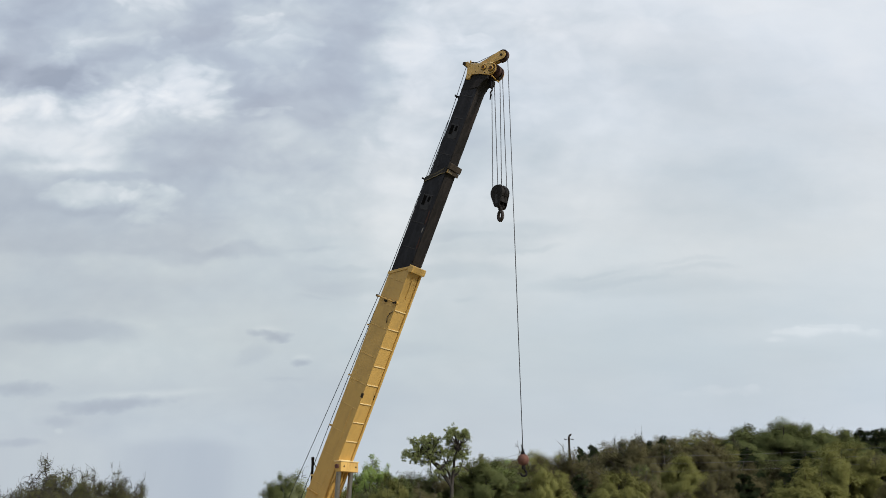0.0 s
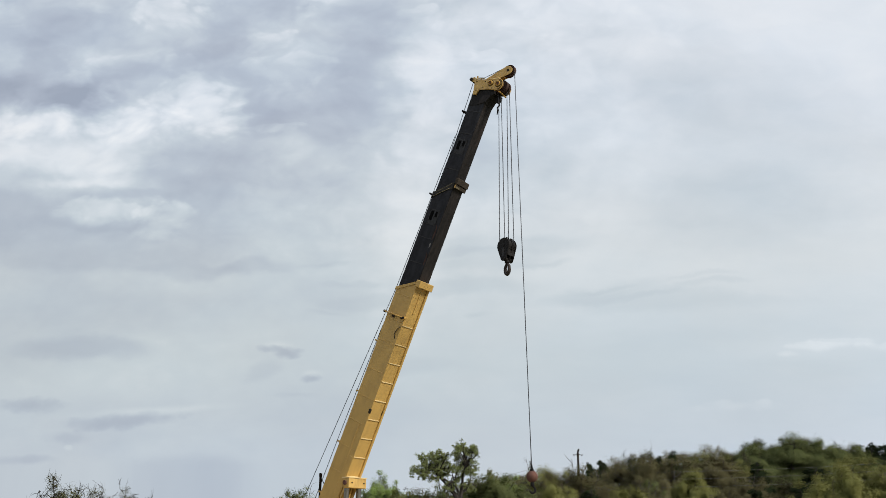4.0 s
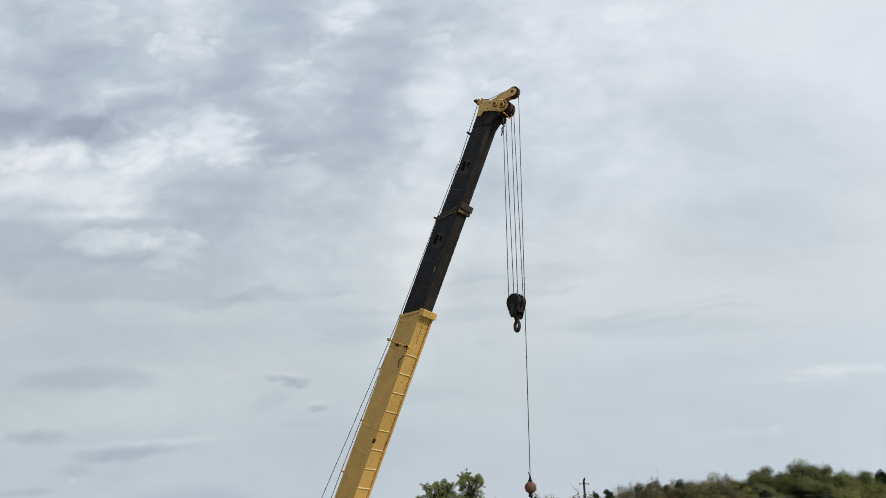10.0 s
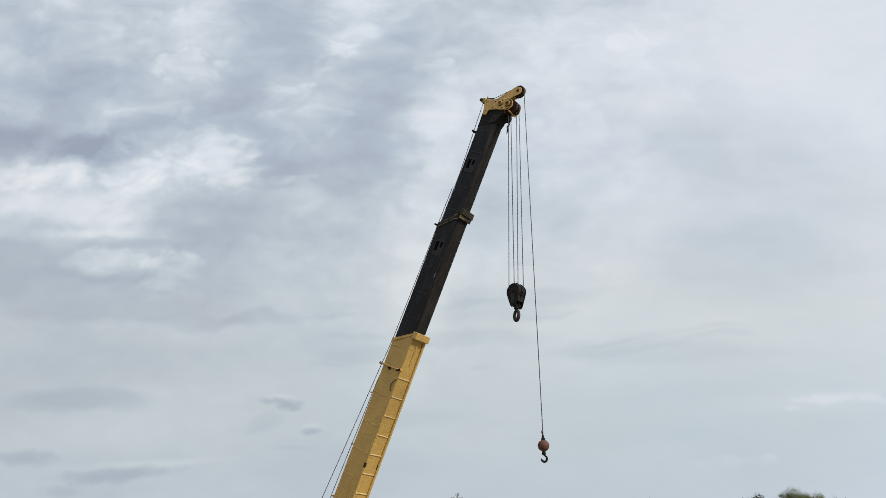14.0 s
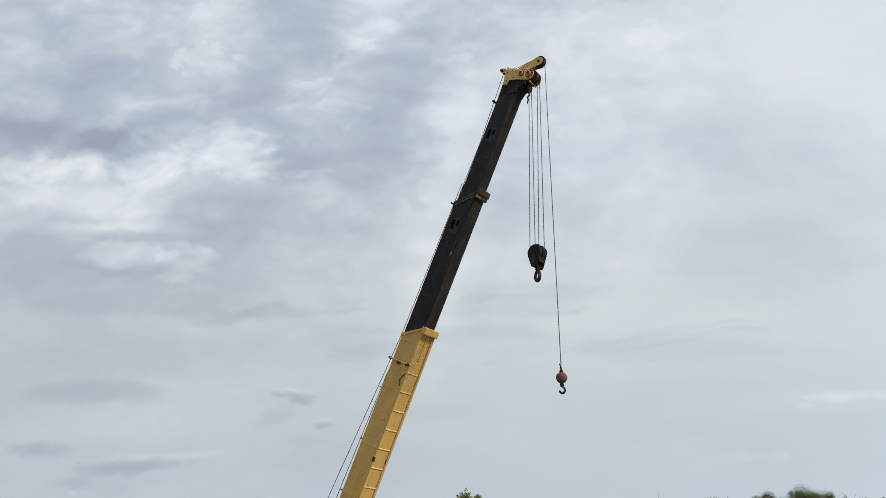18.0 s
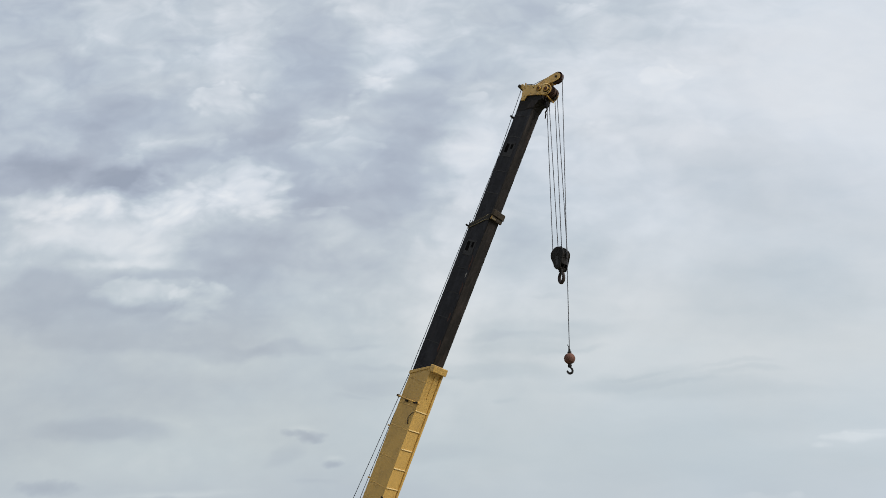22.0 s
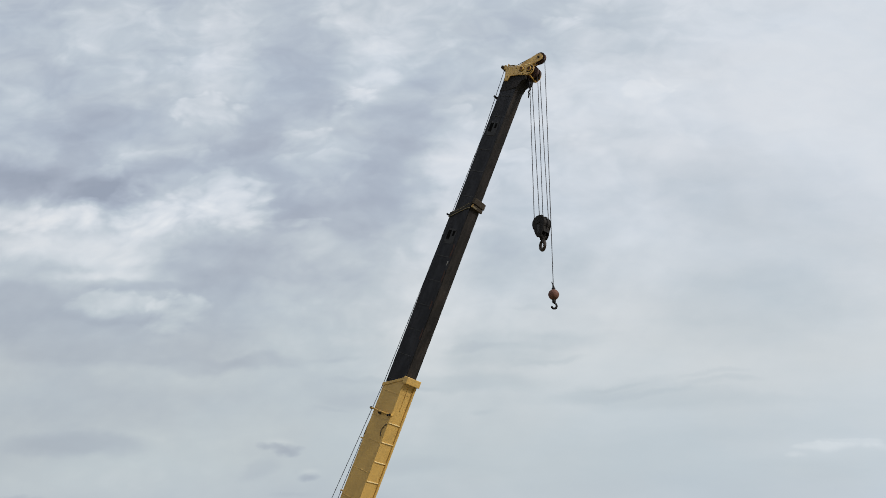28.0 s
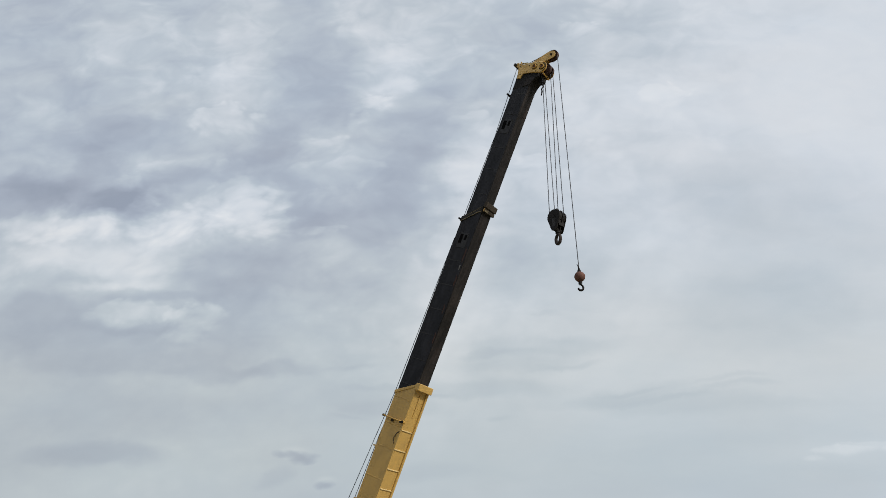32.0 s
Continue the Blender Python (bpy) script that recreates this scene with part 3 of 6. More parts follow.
    bright(-0.493, 0.454, 0.144, 0.048, 0.07)
    dark(-0.568, 0.568, 0.045, 0.025, -0.16)
    dark(-0.487, 0.547, 0.030, 0.028, -0.2)
    dark(-0.253, 0.531, 0.044, 0.025, -0.14)
    dark(-0.337, 0.645, 0.053, 0.039, -0.1)
    dark(-0.533, 0.636, 0.053, 0.040, -0.03)
    dark(-0.380, 0.478, 0.065, 0.024, -0.06)
    dark(-0.334, 0.454, 0.065, 0.032, -0.1)
    dark(-0.248, 0.568, 0.045, 0.018, -0.08)
    cumulus(-0.182, 0.573, 0.025, 0.010, 0.08)
    bright(-0.300, 0.658, 0.069, 0.016, 0.1)
    bright(-0.463, 0.619, 0.045, 0.022, 0.08)
    cumulus(-0.430, 0.521, 0.105, 0.043, 0.1)
    cumulus(-0.574, 0.527, 0.083, 0.027, 0.08)
    cumulus(-0.352, 0.573, 0.069, 0.023, 0.08)
    bright(-0.109, 0.186, 0.133, 0.081, 0.03)
    bright(0.149, 0.304, 0.179, 0.116, 0.02)
    dark(0.310, 0.186, 0.279, 0.115, -0.03)
    lens(0.101, 0.323, 0.062, 0.006, -0.05, 8)
    lens(0.011, 0.342, 0.062, 0.007, -0.06, 6)
    lens(0.070, 0.390, 0.042, 0.005, -0.04)
    lens(0.182, 0.292, 0.061, 0.005, -0.05, 8)
    lens(0.299, 0.306, 0.075, 0.005, -0.04, 6)
    lens(-0.159, 0.322, 0.041, 0.006, -0.06)
    lens(-0.128, 0.297, 0.048, 0.006, -0.06)
    lens(-0.052, 0.289, 0.047, 0.006, -0.06)
    lens(-0.150, 0.262, 0.034, 0.004, -0.05)
    bright(0.142, 0.399, 0.234, 0.130, 0.035)
    cumulus(-0.293, 0.526, 0.045, 0.022, 0.12)
    cumulus(-0.355, 0.521, 0.090, 0.026, 0.08)
    bright(-0.663, 0.844, 0.220, 0.134, 0.06)
    dark(0.127, 0.161, 0.422, 0.096, -0.035)
    cumulus(-0.365, 0.605, 0.035, 0.022, 0.1)
    cumulus(-0.444, 0.580, 0.031, 0.016, 0.09)
    cumulus(-0.265, 0.605, 0.038, 0.012, 0.07)
    cumulus(-0.398, 0.682, 0.067, 0.026, 0.09)
    cumulus(-0.192, 0.706, 0.027, 0.021, 0.08)
    cumulus(-0.267, 0.645, 0.043, 0.015, 0.06)
    dark(-0.632, 0.581, 0.046, 0.023, -0.13)
    dark(-0.508, 0.560, 0.034, 0.019, -0.15)
    cumulus(-0.217, 0.508, 0.025, 0.008, 0.1)
    dark(-0.214, 0.536, 0.045, 0.022, -0.08)
    bright(-0.468, 0.429, 0.102, 0.011, 0.08)
    cumulus(-0.354, 0.384, 0.031, 0.019, 0.1)
    cumulus(0.461, 0.224, 0.054, 0.008, 0.07)
    cumulus(0.510, 0.218, 0.023, 0.009, 0.08)
    cumulus(0.396, 0.211, 0.023, 0.005, 0.05)
    # soft banks break up a little
    break_up = n.math("ADD", 0.62, n.math("MULTIPLY", folds, 0.76))
    soft = n.math("MULTIPLY", n.math("ADD", total["bright"], total["dark"]), break_up)
    # heaps that overlap do not grow brighter without end
    body = n.math("DIVIDE", n.math("MULTIPLY", total["heap"], 1.15), n.math("ADD", 1.0, n.math("MULTIPLY", total["heap"], 1.9)))
    body = n.math("MULTIPLY", body, n.math("ADD", 0.94, n.math("MULTIPLY", knobs, 0.4)))
    tone = n.math("ADD", tone, n.math("ADD", soft, body))
    # tone -0.3 to 1.3 over the ramp's length
    tone = n.math("MULTIPLY", n.math("ADD", tone, 0.3), 0.625)
    colour = n.ramp(tone, [(0.0, (0.335, 0.38, 0.462)), (0.19, (0.405, 0.455, 0.54)), (0.36, (0.47, 0.528, 0.606)), (0.5, (0.558, 0.62, 0.678)), (0.65, (0.715, 0.757, 0.803)), (0.82, (0.86, 0.875, 0.89)), (1.0, (0.96, 0.965, 0.97))])
    # a trace of green low down, of blue high up, and thick cloud a little warmer
    tint = n.ramp(v, [(0.1, (0.988, 0.994, 1.006)), (0.2, (0.996, 1.006, 0.985)), (0.33, (1.006, 1.006, 0.98)), (0.55, (0.985, 0.997, 1.018))])
    colour = n.mix(1.0, colour, tint, "MULTIPLY")
    # low on the left the haze is a little warmer, on the right cooler
    low = n.math("MULTIPLY", n.math("SUBTRACT", 0.45, v), 3.5, clamp=True)
    haze = n.ramp(n.math("ADD", u, 0.5), [(0.0, (1.012, 1.0, 0.97)), (0.5, (1.0, 1.0, 0.99)), (1.0, (0.985, 1.0, 1.02))])
    colour = n.mix(low, colour, n.mix(1.0, colour, haze, "MULTIPLY"))
    warm = n.ramp(n.noise(stretch(gentle, 4.0, 8.0, (8.1, 2.6)), 1.0, 3), [(0.35, (0.99, 1.0, 1.012)), (0.65, (1.01, 1.0, 0.994))])
    colour = n.mix(1.0, colour, warm, "MULTIPLY")
    em = n.add("ShaderNodeEmission", Strength=1.0)
    n.join(colour, em.inputs["Color"])
    tr = n.tree.nodes.new("ShaderNodeBsdfTransparent")
    mx = n.tree.nodes.new("ShaderNodeMixShader")
    # the layer thins out towards its rims
    thin = n.math("MULTIPLY", n.math("SUBTRACT", 1.35, n.math("ABSOLUTE", u)), 4.0, clamp=True)
    rim = n.math("MULTIPLY", n.math("SUBTRACT", 1.5, v), 4.0, clamp=True)
    n.join(n.math("MULTIPLY", n.math("MULTIPLY", thin, rim), 0.96), mx.inputs[0])
    n.join(tr.outputs[0], mx.inputs[1])
    n.join(em.outputs[0], mx.inputs[2])
    n.join(mx.outputs[0], n.out.inputs["Surface"])
    n.mat.cycles.emission_sampling = "NONE"
    return n.mat


def build_clouds():
    bm = bmesh.new()
    rows = [185, 240, 320, 430, 600, 850, 1200, 1700, 2400, 3300]
    cols = [-1.4, -1.0, -0.6, -0.2, 0.2, 0.6, 1.0, 1.4]
    grid = [[bm.verts.new((c * min(y, 2200), y, 0)) for c in cols] for y in rows]
    # the far rim sinks to the horizon
    grid.append([bm.verts.new((c * 2200, 3900, -260)) for c in cols])
    for r0, r1 in zip(grid, grid[1:]):
        for i in range(len(cols) - 1):
            bm.faces.new((r0[i], r0[i + 1], r1[i + 1], r1[i]))
    ob = new("backdrop", mesh_of("backdrop", bm, cloud_material()))
    ob.location = (0, 0, CLOUD_H + 1.6)
    return tagged(ob, "layered grey and white overcast clouds drifting across the sky", "sky", kind="structure")


clouds = build_clouds()

# ---- the crane ----
# boom space: x across from the near side plate, y from the belly to the back, z along the boom
BOOM_AT, BOOM_TURN, BOOM_RISE = (-1.5428, 23.3668, 6.8545), 55.97, 65.15
WIDE, DEEP = 0.517, 0.672
CRANE_AT = (-3.2, 25.3, 0.0)


def boom_matrix():
    t, r = radians(BOOM_TURN), radians(BOOM_RISE)
    u = Vector((math.cos(t), math.sin(t), 0))
    a = Vector((math.sin(t) * math.cos(r), -math.cos(t) * math.cos(r), math.sin(r)))
    m = Matrix((u, a.cross(u), a)).transposed().to_4x4()
    m.translation = BOOM_AT
    return m


BOOM = boom_matrix()
IN_CRANE = Matrix.Translation(-Vector(CRANE_AT))
# the two hoist ropes: across, and behind the belly
ROPE_LINES = ((0.12, 0.79), (0.2, 0.75))


def sheave(r, width, at, bm=None):
    """A grooved rope wheel that turns about x."""
    w = width / 2
    return lathe([(0.04, -w * 1.15), (r * 0.35, -w * 1.15), (r * 0.4, -w * 0.6), (r * 0.85, -w * 0.6), (r, -w), (r, -w * 0.7), (r * 0.88, 0),
                  (r, w * 0.7), (r, w), (r * 0.85, w * 0.6), (r * 0.4, w * 0.6), (r * 0.35, w * 1.15), (0.04, w * 1.15)], "X", 28, bm, at)


def arc(cy, cz, r, a0, a1, steps=8):
    return [(cy + r * math.cos(radians(a0 + (a1 - a0) * i / steps)), cz + r * math.sin(radians(a0 + (a1 - a0) * i / steps))) for i in range(steps + 1)]


def build_base_boom(crane):
    w, d = WIDE, DEEP
    low = -6.1
    base = part("base_section", box(0.012, w - 0.012, 0.008, d - 0.012, low, 1.4, 0.004), YELLOW, crane, "yellow enamelled base section of the telescopic boom")
    base.matrix_basis = IN_CRANE @ BOOM
    side = [(-0.03, low), (-0.03, 1.82), (0.1, 1.80), (d, 1.47), (d, low)]
    near = [(0.003, low), (0.003, 1.74), (-0.03, 1.78), (-0.03, 1.82), (0.1, 1.80), (d, 1.47), (d, low)]
    part("side_plate", plate(near, 0.0, 0.014, 0.003), YELLOW, base)
    part("side_plate", plate(side, w - 0.014, w, 0.003), YELLOW, base)
    part("belly_flange", box(w + 0.002, w + 0.066, -0.034, -0.02, low, 1.71, 0.004), YELLOW, base)
    part("back_plate", box(0.016, w - 0.016, d - 0.012, d + 0.004, low, 1.47, 0.002), YELLOW, base)
    part("belly_plate", box(0.014, w - 0.014, 0.008, 0.026, 1.38, 1.74, 0.003), YELLOW, base)
    # belly: cross ribs between the two lips
    for i in range(-7, 2):
        # the light the ribs catch is put into their paler paint
        part("belly_rib", box(0.016, w - 0.016, -0.014, 0.01, 0.549 * i - 0.014, 0.549 * i + 0.014, 0.005), YELLOW_HIGHLIGHT, base)
    part("belly_stop", box(w * 0.5, w * 0.58, -0.014, 0.01, 0.95, 1.6, 0.006), YELLOW, base)
    # weld beads across the side
    for z in (1.36, 0.62, -0.03, -0.88, -1.66, -2.38, -3.12, -3.84, -4.68, -5.4):
        part("weld_seam", box(-0.007, 0.0, 0.06, d - 0.01, z - 0.011, z + 0.011, 0.003), YELLOW, base)
    part("reinforcing_plate", box(-0.012, 0.0, 0.2, 0.225, -5.9, -2.42, 0.003), YELLOW, base)
    part("reinforcing_plate", box(-0.01, 0.0, 0.03, 0.2, -5.9, -3.3, 0.003), YELLOW, base)
    # the mouth: a raised rim and the wear-pad box on the belly
    part("rim", plate([(0.0, 1.80), (0.02, 1.86), (d + 0.03, 1.52), (d + 0.03, 1.44), (d - 0.02, 1.45)], -0.02, 0.0, 0.004), YELLOW, base)
    part("pad_box", box(-0.05, w + 0.06, -0.13, 0.03, 1.7, 1.9, 0.014), YELLOW, base)
    part("pad_plate", box(0.0, w, 0.03, 0.06, 1.62, 1.86, 0.006), YELLOW, base)
    part("guide_bracket", box(w * 0.3, w * 0.7, d, d + 0.09, 1.4, 1.5, 0.006), YELLOW, base)
    # the pin bar across the side
    pin = rod((-0.05, d + 0.1, 0.76), (-0.05, 0.02, 0.76), 0.022)
    part("pin_bar", pin, YELLOW_WORN, base, "worn yellow locking bar")
    part("pin_boss", rod((-0.08, 0.0, 0.76), (0.0, 0.0, 0.76), 0.05), YELLOW_WORN, base, "worn yellow boss")
    part("pin", rod((-0.095, 0.0, 0.76), (-0.08, 0.0, 0.76), 0.034), DARK_STEEL, base, "dark steel pin")
    part("pin", rod((-0.06, 0.06, 0.74), (-0.06, 0.1, 0.74), 0.03), DARK_STEEL, base, "dark steel pin")
    part("pin_boss", rod((-0.07, d + 0.08, 0.76), (0.03, d + 0.08, 0.76), 0.035), DARK_STEEL, base)
    part("pin_bracket", box(-0.04, 0.0, 0.36, 0.46, 0.68, 0.78, 0.008), GREASY, base)
    bm = tube([(-0.012, 0.04, 0.5), (-0.022, 0.1, 0.42), (-0.025, 0.14, 0.3), (-0.02, 0.12, 0.2), (-0.012, 0.09, 0.14)], [0.011] * 5)
    part("hose_loop", bm, PAD_DULL, base)
    for z in (-0.1, -1.61, -3.11, -4.6):
        bm = box(0.02, 0.07, d, d + 0.09, z - 0.02, z + 0.02, 0.006)
        rod((0.0, d + 0.075, z), (0.09, d + 0.075, z), 0.022, bm=bm)
        part("rope_guide", bm, YELLOW, base)
    # jacking points: a dark block for the bore on each lip
    for x, mat in ((-0.018, GREASY), (w - 0.02, HOLE)):
        part("bore", box(x, x + 0.04, -0.02, 0.06, -2.03, -1.9, 0.01), mat, base, "bore drawn as a dark block")
    # the head of the lift cylinders, upright under the belly
    def upright(name, bm, mat, label=""):
        ob = part(name, bm, mat, base, label)
        ob.matrix_basis = pose(0.26, -0.14, -3.97) @ pose(0, 0, 0, BOOM_RISE - 90, 0, 0)
        return ob

    upright("lift_bracket", box(-0.36, 0.38, -0.11, 0.1, -0.14, 0.12, 0.012), YELLOW_LIGHTER, "yellow bracket of the lift cylinders")
    upright("bracket_flange", box(-0.38, 0.4, -0.125, 0.14, 0.12, 0.15, 0.006), YELLOW_HIGHLIGHT)
    for x in (-0.24, 0.26):
        upright("bracket_bolt", rod((x, -0.13, 0.0), (x, -0.1, 0.0), 0.02, sides=8), DARK_STEEL)
    upright("cylinder_pin", rod((-0.41, 0.02, 0.0), (-0.35, 0.02, 0.0), 0.06), RUST, "rusty cylinder pin")
    for x in (0.02, w - 0.06):
        part("bracket_web", plate([(-0.01, -3.9), (-0.1, -4.0), (-0.1, -4.1), (-0.01, -4.9)], x, x + 0.04), YELLOW, base)
    part("hose_bundle", tube([(0.28, -0.06, -4.05), (0.3, -0.1, -4.4), (0.26, -0.08, -4.9), (0.25, -0.06, -5.6)], [0.03] * 4), YELLOW_WORN, base)
    part("foot_strap", box(-0.03, w + 0.03, d - 0.4, d + 0.03, -5.0, -4.94, 0.01), YELLOW_WORN, base)
    return base


def build_middle(crane):
    x0, x1, y0, y1 = 0.026, 0.491, 0.032, 0.648
    mid = part("middle_section", box(x0, x1, y0, y1, -2.6, 4.32, 0.012), BLACK, crane, "black painted second boom section with rust streaks")
    side = [(y0, -2.6), (y0, 4.82), (0.12, 4.8), (y1, 4.36), (y1, -2.6)]
    part("side_plate", plate(side, x0 - 0.006, x0, 0.002), BLACK, mid)
    part("side_plate", plate(side, x1, x1 + 0.006, 0.002), BLACK, mid)
    part("belly_plate", box(x0 + 0.01, x1 - 0.01, y0 - 0.012, y0, -2.6, 4.7, 0.003), BLACK_RUSTY, mid)
    part("rim", plate([(0.03, 4.62), (0.03, 4.84), (0.12, 4.82), (y1 + 0.02, 4.41), (y1 + 0.02, 4.27), (0.13, 4.64)], x0 - 0.026, x0 - 0.006, 0.004), RIM_GREY, mid, "greasy grey rim with traces of yellow")
    part("rim_edge", tube([(x0 - 0.024, y, z) for y, z in ((y1 + 0.01, 4.27), (0.4, 4.45), (0.14, 4.63), (0.04, 4.66))], [0.01] * 4, 6), RIM_EDGE, mid, "rubbed yellow edge")
    part("rim_edge", tube([(x0 - 0.024, y, z) for y, z in ((y1 - 0.08, 4.43), (0.38, 4.56), (0.2, 4.7), (0.1, 4.8))], [0.007] * 4, 6), RIM_EDGE, mid, "rubbed yellow edge")
    part("pad_stain", box(x0 - 0.01, x0 + 0.17, -0.06, -0.055, 4.69, 4.74, 0.001), RIM_EDGE, mid, "bare yellow patch")
    part("pad_box", box(x0 - 0.03, x1 + 0.05, -0.08, 0.03, 4.8, 4.98, 0.014), PAD_DULL, mid, "scraped dull yellow wear-pad box")
    part("pad_shoe", box(x0 - 0.02, x1 + 0.03, -0.055, 0.02, 4.68, 4.79, 0.01), PAD_DULL, mid)
    part("pad_stain", plate([(-0.05, 4.69), (-0.05, 4.78), (-0.02, 4.78), (0.0, 4.69)], x0 - 0.024, x0 - 0.02, 0.001), YELLOW_WORN, mid, "bare yellow corner")
    part("rope_guide", box(0.1, 0.16, y1, y1 + 0.12, 4.33, 4.39, 0.008), DARK_STEEL, mid)
    part("rope_guide", rod((0.02, y1 + 0.12, 4.36), (0.24, y1 + 0.12, 4.36), 0.026), DARK_STEEL, mid)
    for z in (3.1, 2.35, 1.6, 0.85, 0.1, -0.65, -1.4):
        part("weld_seam", box(x0 - 0.011, x0 - 0.006, 0.1, y1 - 0.03, z - 0.012, z + 0.012, 0.003), PORT_PLATE, mid)
    access_ports(mid, x0, 3.75)
    part("scuff", plate([(0.1, 2.84), (0.115, 2.98), (0.08, 3.0), (0.075, 2.88)], x0 - 0.009, x0 - 0.006, 0.001), BONE, mid, "pale scraped mark")
    for y, z, h in ((0.075, 3.05, 0.5), (0.06, 2.3, 0.42), (0.1, 1.5, 0.3), (0.05, 0.6, 0.36)):
        part("rust_streak", plate([(y, z), (y + 0.035, z + 0.3 * h), (y + 0.02, z + 0.6 * h), (y + 0.045, z + h), (y - 0.015, z + 0.8 * h), (y - 0.02, z + 0.35 * h)], x0 - 0.0085, x0 - 0.0065, 0.0005), RUSTY_STEEL, mid, "brown rust streak along the corner")
    part("rust_patch", plate([(0.12, 3.1), (0.16, 3.3), (0.1, 3.42), (0.06, 3.3), (0.07, 3.12)], x0 - 0.008, x0 - 0.006, 0.001), BLACK_RUSTY, mid, "brown rust patch")
    return mid


def access_ports(parent, x0, z):
    """A cover plate, its bolts, and two oblong ports with inner shade painted black."""
    part("port_cover", box(x0 - 0.014, x0 - 0.006, 0.17, 0.5, z - 0.26, z + 0.2, 0.004), PORT_PLATE, parent)
    part("port", box(x0 - 0.02, x0 - 0.01, 0.36, 0.47, z - 0.13, z + 0.15, 0.004), HOLE, parent, "oblong port with its shade in the colour")
    part("port", box(x0 - 0.02, x0 - 0.01, 0.22, 0.3, z - 0.01, z + 0.15, 0.004), HOLE, parent, "oblong port with its shade in the colour")
    for y, dz in ((0.19, -0.22), (0.48, -0.22), (0.19, 0.17), (0.48, 0.17)):
        part("bolt", rod((x0 - 0.022, y, z + dz), (x0 - 0.01, y, z + dz), 0.012, sides=6), BLACK_RUSTY, parent)


def build_tip(crane):
    x0, x1, y0, y1 = 0.055, 0.462, 0.06, 0.6
    tip = part("tip_section", box(x0, x1, y0, y1, 0.6, 7.62, 0.012), BLACK, crane, "black painted third boom section below the sheave head")
    part("belly_plate", box(x0 + 0.01, x1 - 0.01, y0 - 0.012, y0, 0.6, 7.4, 0.003), BLACK_RUSTY, tip)
    for z in (6.98, 6.3, 5.2, 4.5, 3.7):
        part("weld_seam", box(x0 - 0.006, x0, 0.1, y1 - 0.03, z - 0.012, z + 0.012, 0.003), PORT_PLATE, tip)
    access_ports(tip, x0 + 0.006, 5.92)
    part("rope_guide", box(0.1, 0.14, y1, y1 + 0.12, 6.9, 6.96, 0.008), DARK_STEEL, tip)
    part("rope_guide", rod((0.02, y1 + 0.1, 6.93), (0.2, y1 + 0.1, 6.93), 0.03), DARK_STEEL, tip)
    # dark foot of the head and the rope anchor
    part("head_foot", plate([(0.6, 7.1), (0.6, 7.66), (0.1, 7.72), (-0.1, 7.72), (-0.15, 7.6), (0.0, 7.42), (0.045, 7.25)], 0.05, 0.467), DARK_STEEL, tip)
    part("head_gusset", plate([(0.3, 7.2), (0.2, 7.5), (-0.08, 7.55), (0.03, 7.3)], 0.038, 0.05), BLACK_RUSTY, tip)
    part("anchor_lug", plate([(-0.1, 7.6), (-0.3, 7.58), (-0.32, 7.46), (-0.24, 7.38), (-0.12, 7.46)], 0.2, 0.3), DARK_STEEL, tip)
    bm = tube([(0.25, -0.27, 7.44), (0.25, -0.32, 7.34), (0.25, -0.28, 7.26), (0.25, -0.33, 7.2), (0.25, -0.36, 7.06)], [0.02, 0.026, 0.018, 0.024, 0.014])
    part("rope_socket", bm, DARK_STEEL, tip)
    # yellow cheeks
    cheek = [(0.84, 7.95), (0.72, 7.99), (0.66, 7.93), (0.4, 7.95), (0.1, 7.99), (-0.17, 8.05)] + arc(-0.17, 7.87, 0.18, 90, 270, 10) + [(0.1, 7.68), (0.4, 7.64), (0.44, 7.47), (0.56, 7.46), (0.66, 7.84), (0.82, 7.86)]
    for xa, xb in ((0.025, 0.05), (0.467, 0.492)):
        part("head_cheek", plate(cheek, xa, xb, 0.004), YELLOW_LIGHTER, tip, "yellow cheek plate of the boom head")
    part("cheek_rim", tube([(0.02, y, z) for y, z in arc(-0.17, 7.87, 0.172, 75, 285, 16)], [0.012] * 17, 6), YELLOW_WORN, tip)
    part("cheek_groove", tube([(0.024, y, z) for y, z in arc(-0.17, 7.87, 0.145, 95, 265, 14)], [0.01] * 15, 6), GREASY, tip)
    part("lower_lip", tube([(0.022, 0.54, 7.47), (0.022, 0.44, 7.49), (0.022, 0.41, 7.63), (0.022, 0.1, 7.69), (0.022, -0.12, 7.7)], [0.011] * 5, 6), YELLOW_WORN, tip)
    # bright line along the cheek's top, a highlight put into the paint
    part("cheek_flange", tube([(0.026, y, z) for y, z in ((0.7, 7.985), (0.66, 7.945), (0.4, 7.965), (0.1, 8.0), (-0.16, 8.06))], [0.012] * 5, 6), YELLOW_HIGHLIGHT, tip, "upper edge of the cheek plate, pale as a highlight")
    for y, z in ((0.58, 7.86), (0.5, 7.6), (0.3, 7.72), (0.28, 7.9), (-0.02, 7.74)):
        part("cheek_bolt", rod((0.012, y, z), (0.03, y, z), 0.016, sides=6), GREASY, tip)
    part("head_back", box(0.05, 0.467, 0.48, 0.56, 7.48, 7.92, 0.006), YELLOW, tip)
    part("head_top", box(0.05, 0.467, 0.0, 0.5, 7.9, 7.93, 0.006), YELLOW, tip)
    part("back_roller", rod((-0.02, 0.79, 7.9), (0.53, 0.79, 7.9), 0.05), GREASY, tip)
    part("back_knob", rod((0.04, 0.62, 7.9), (0.04, 0.63, 8.03), 0.022), YELLOW_WORN, tip)
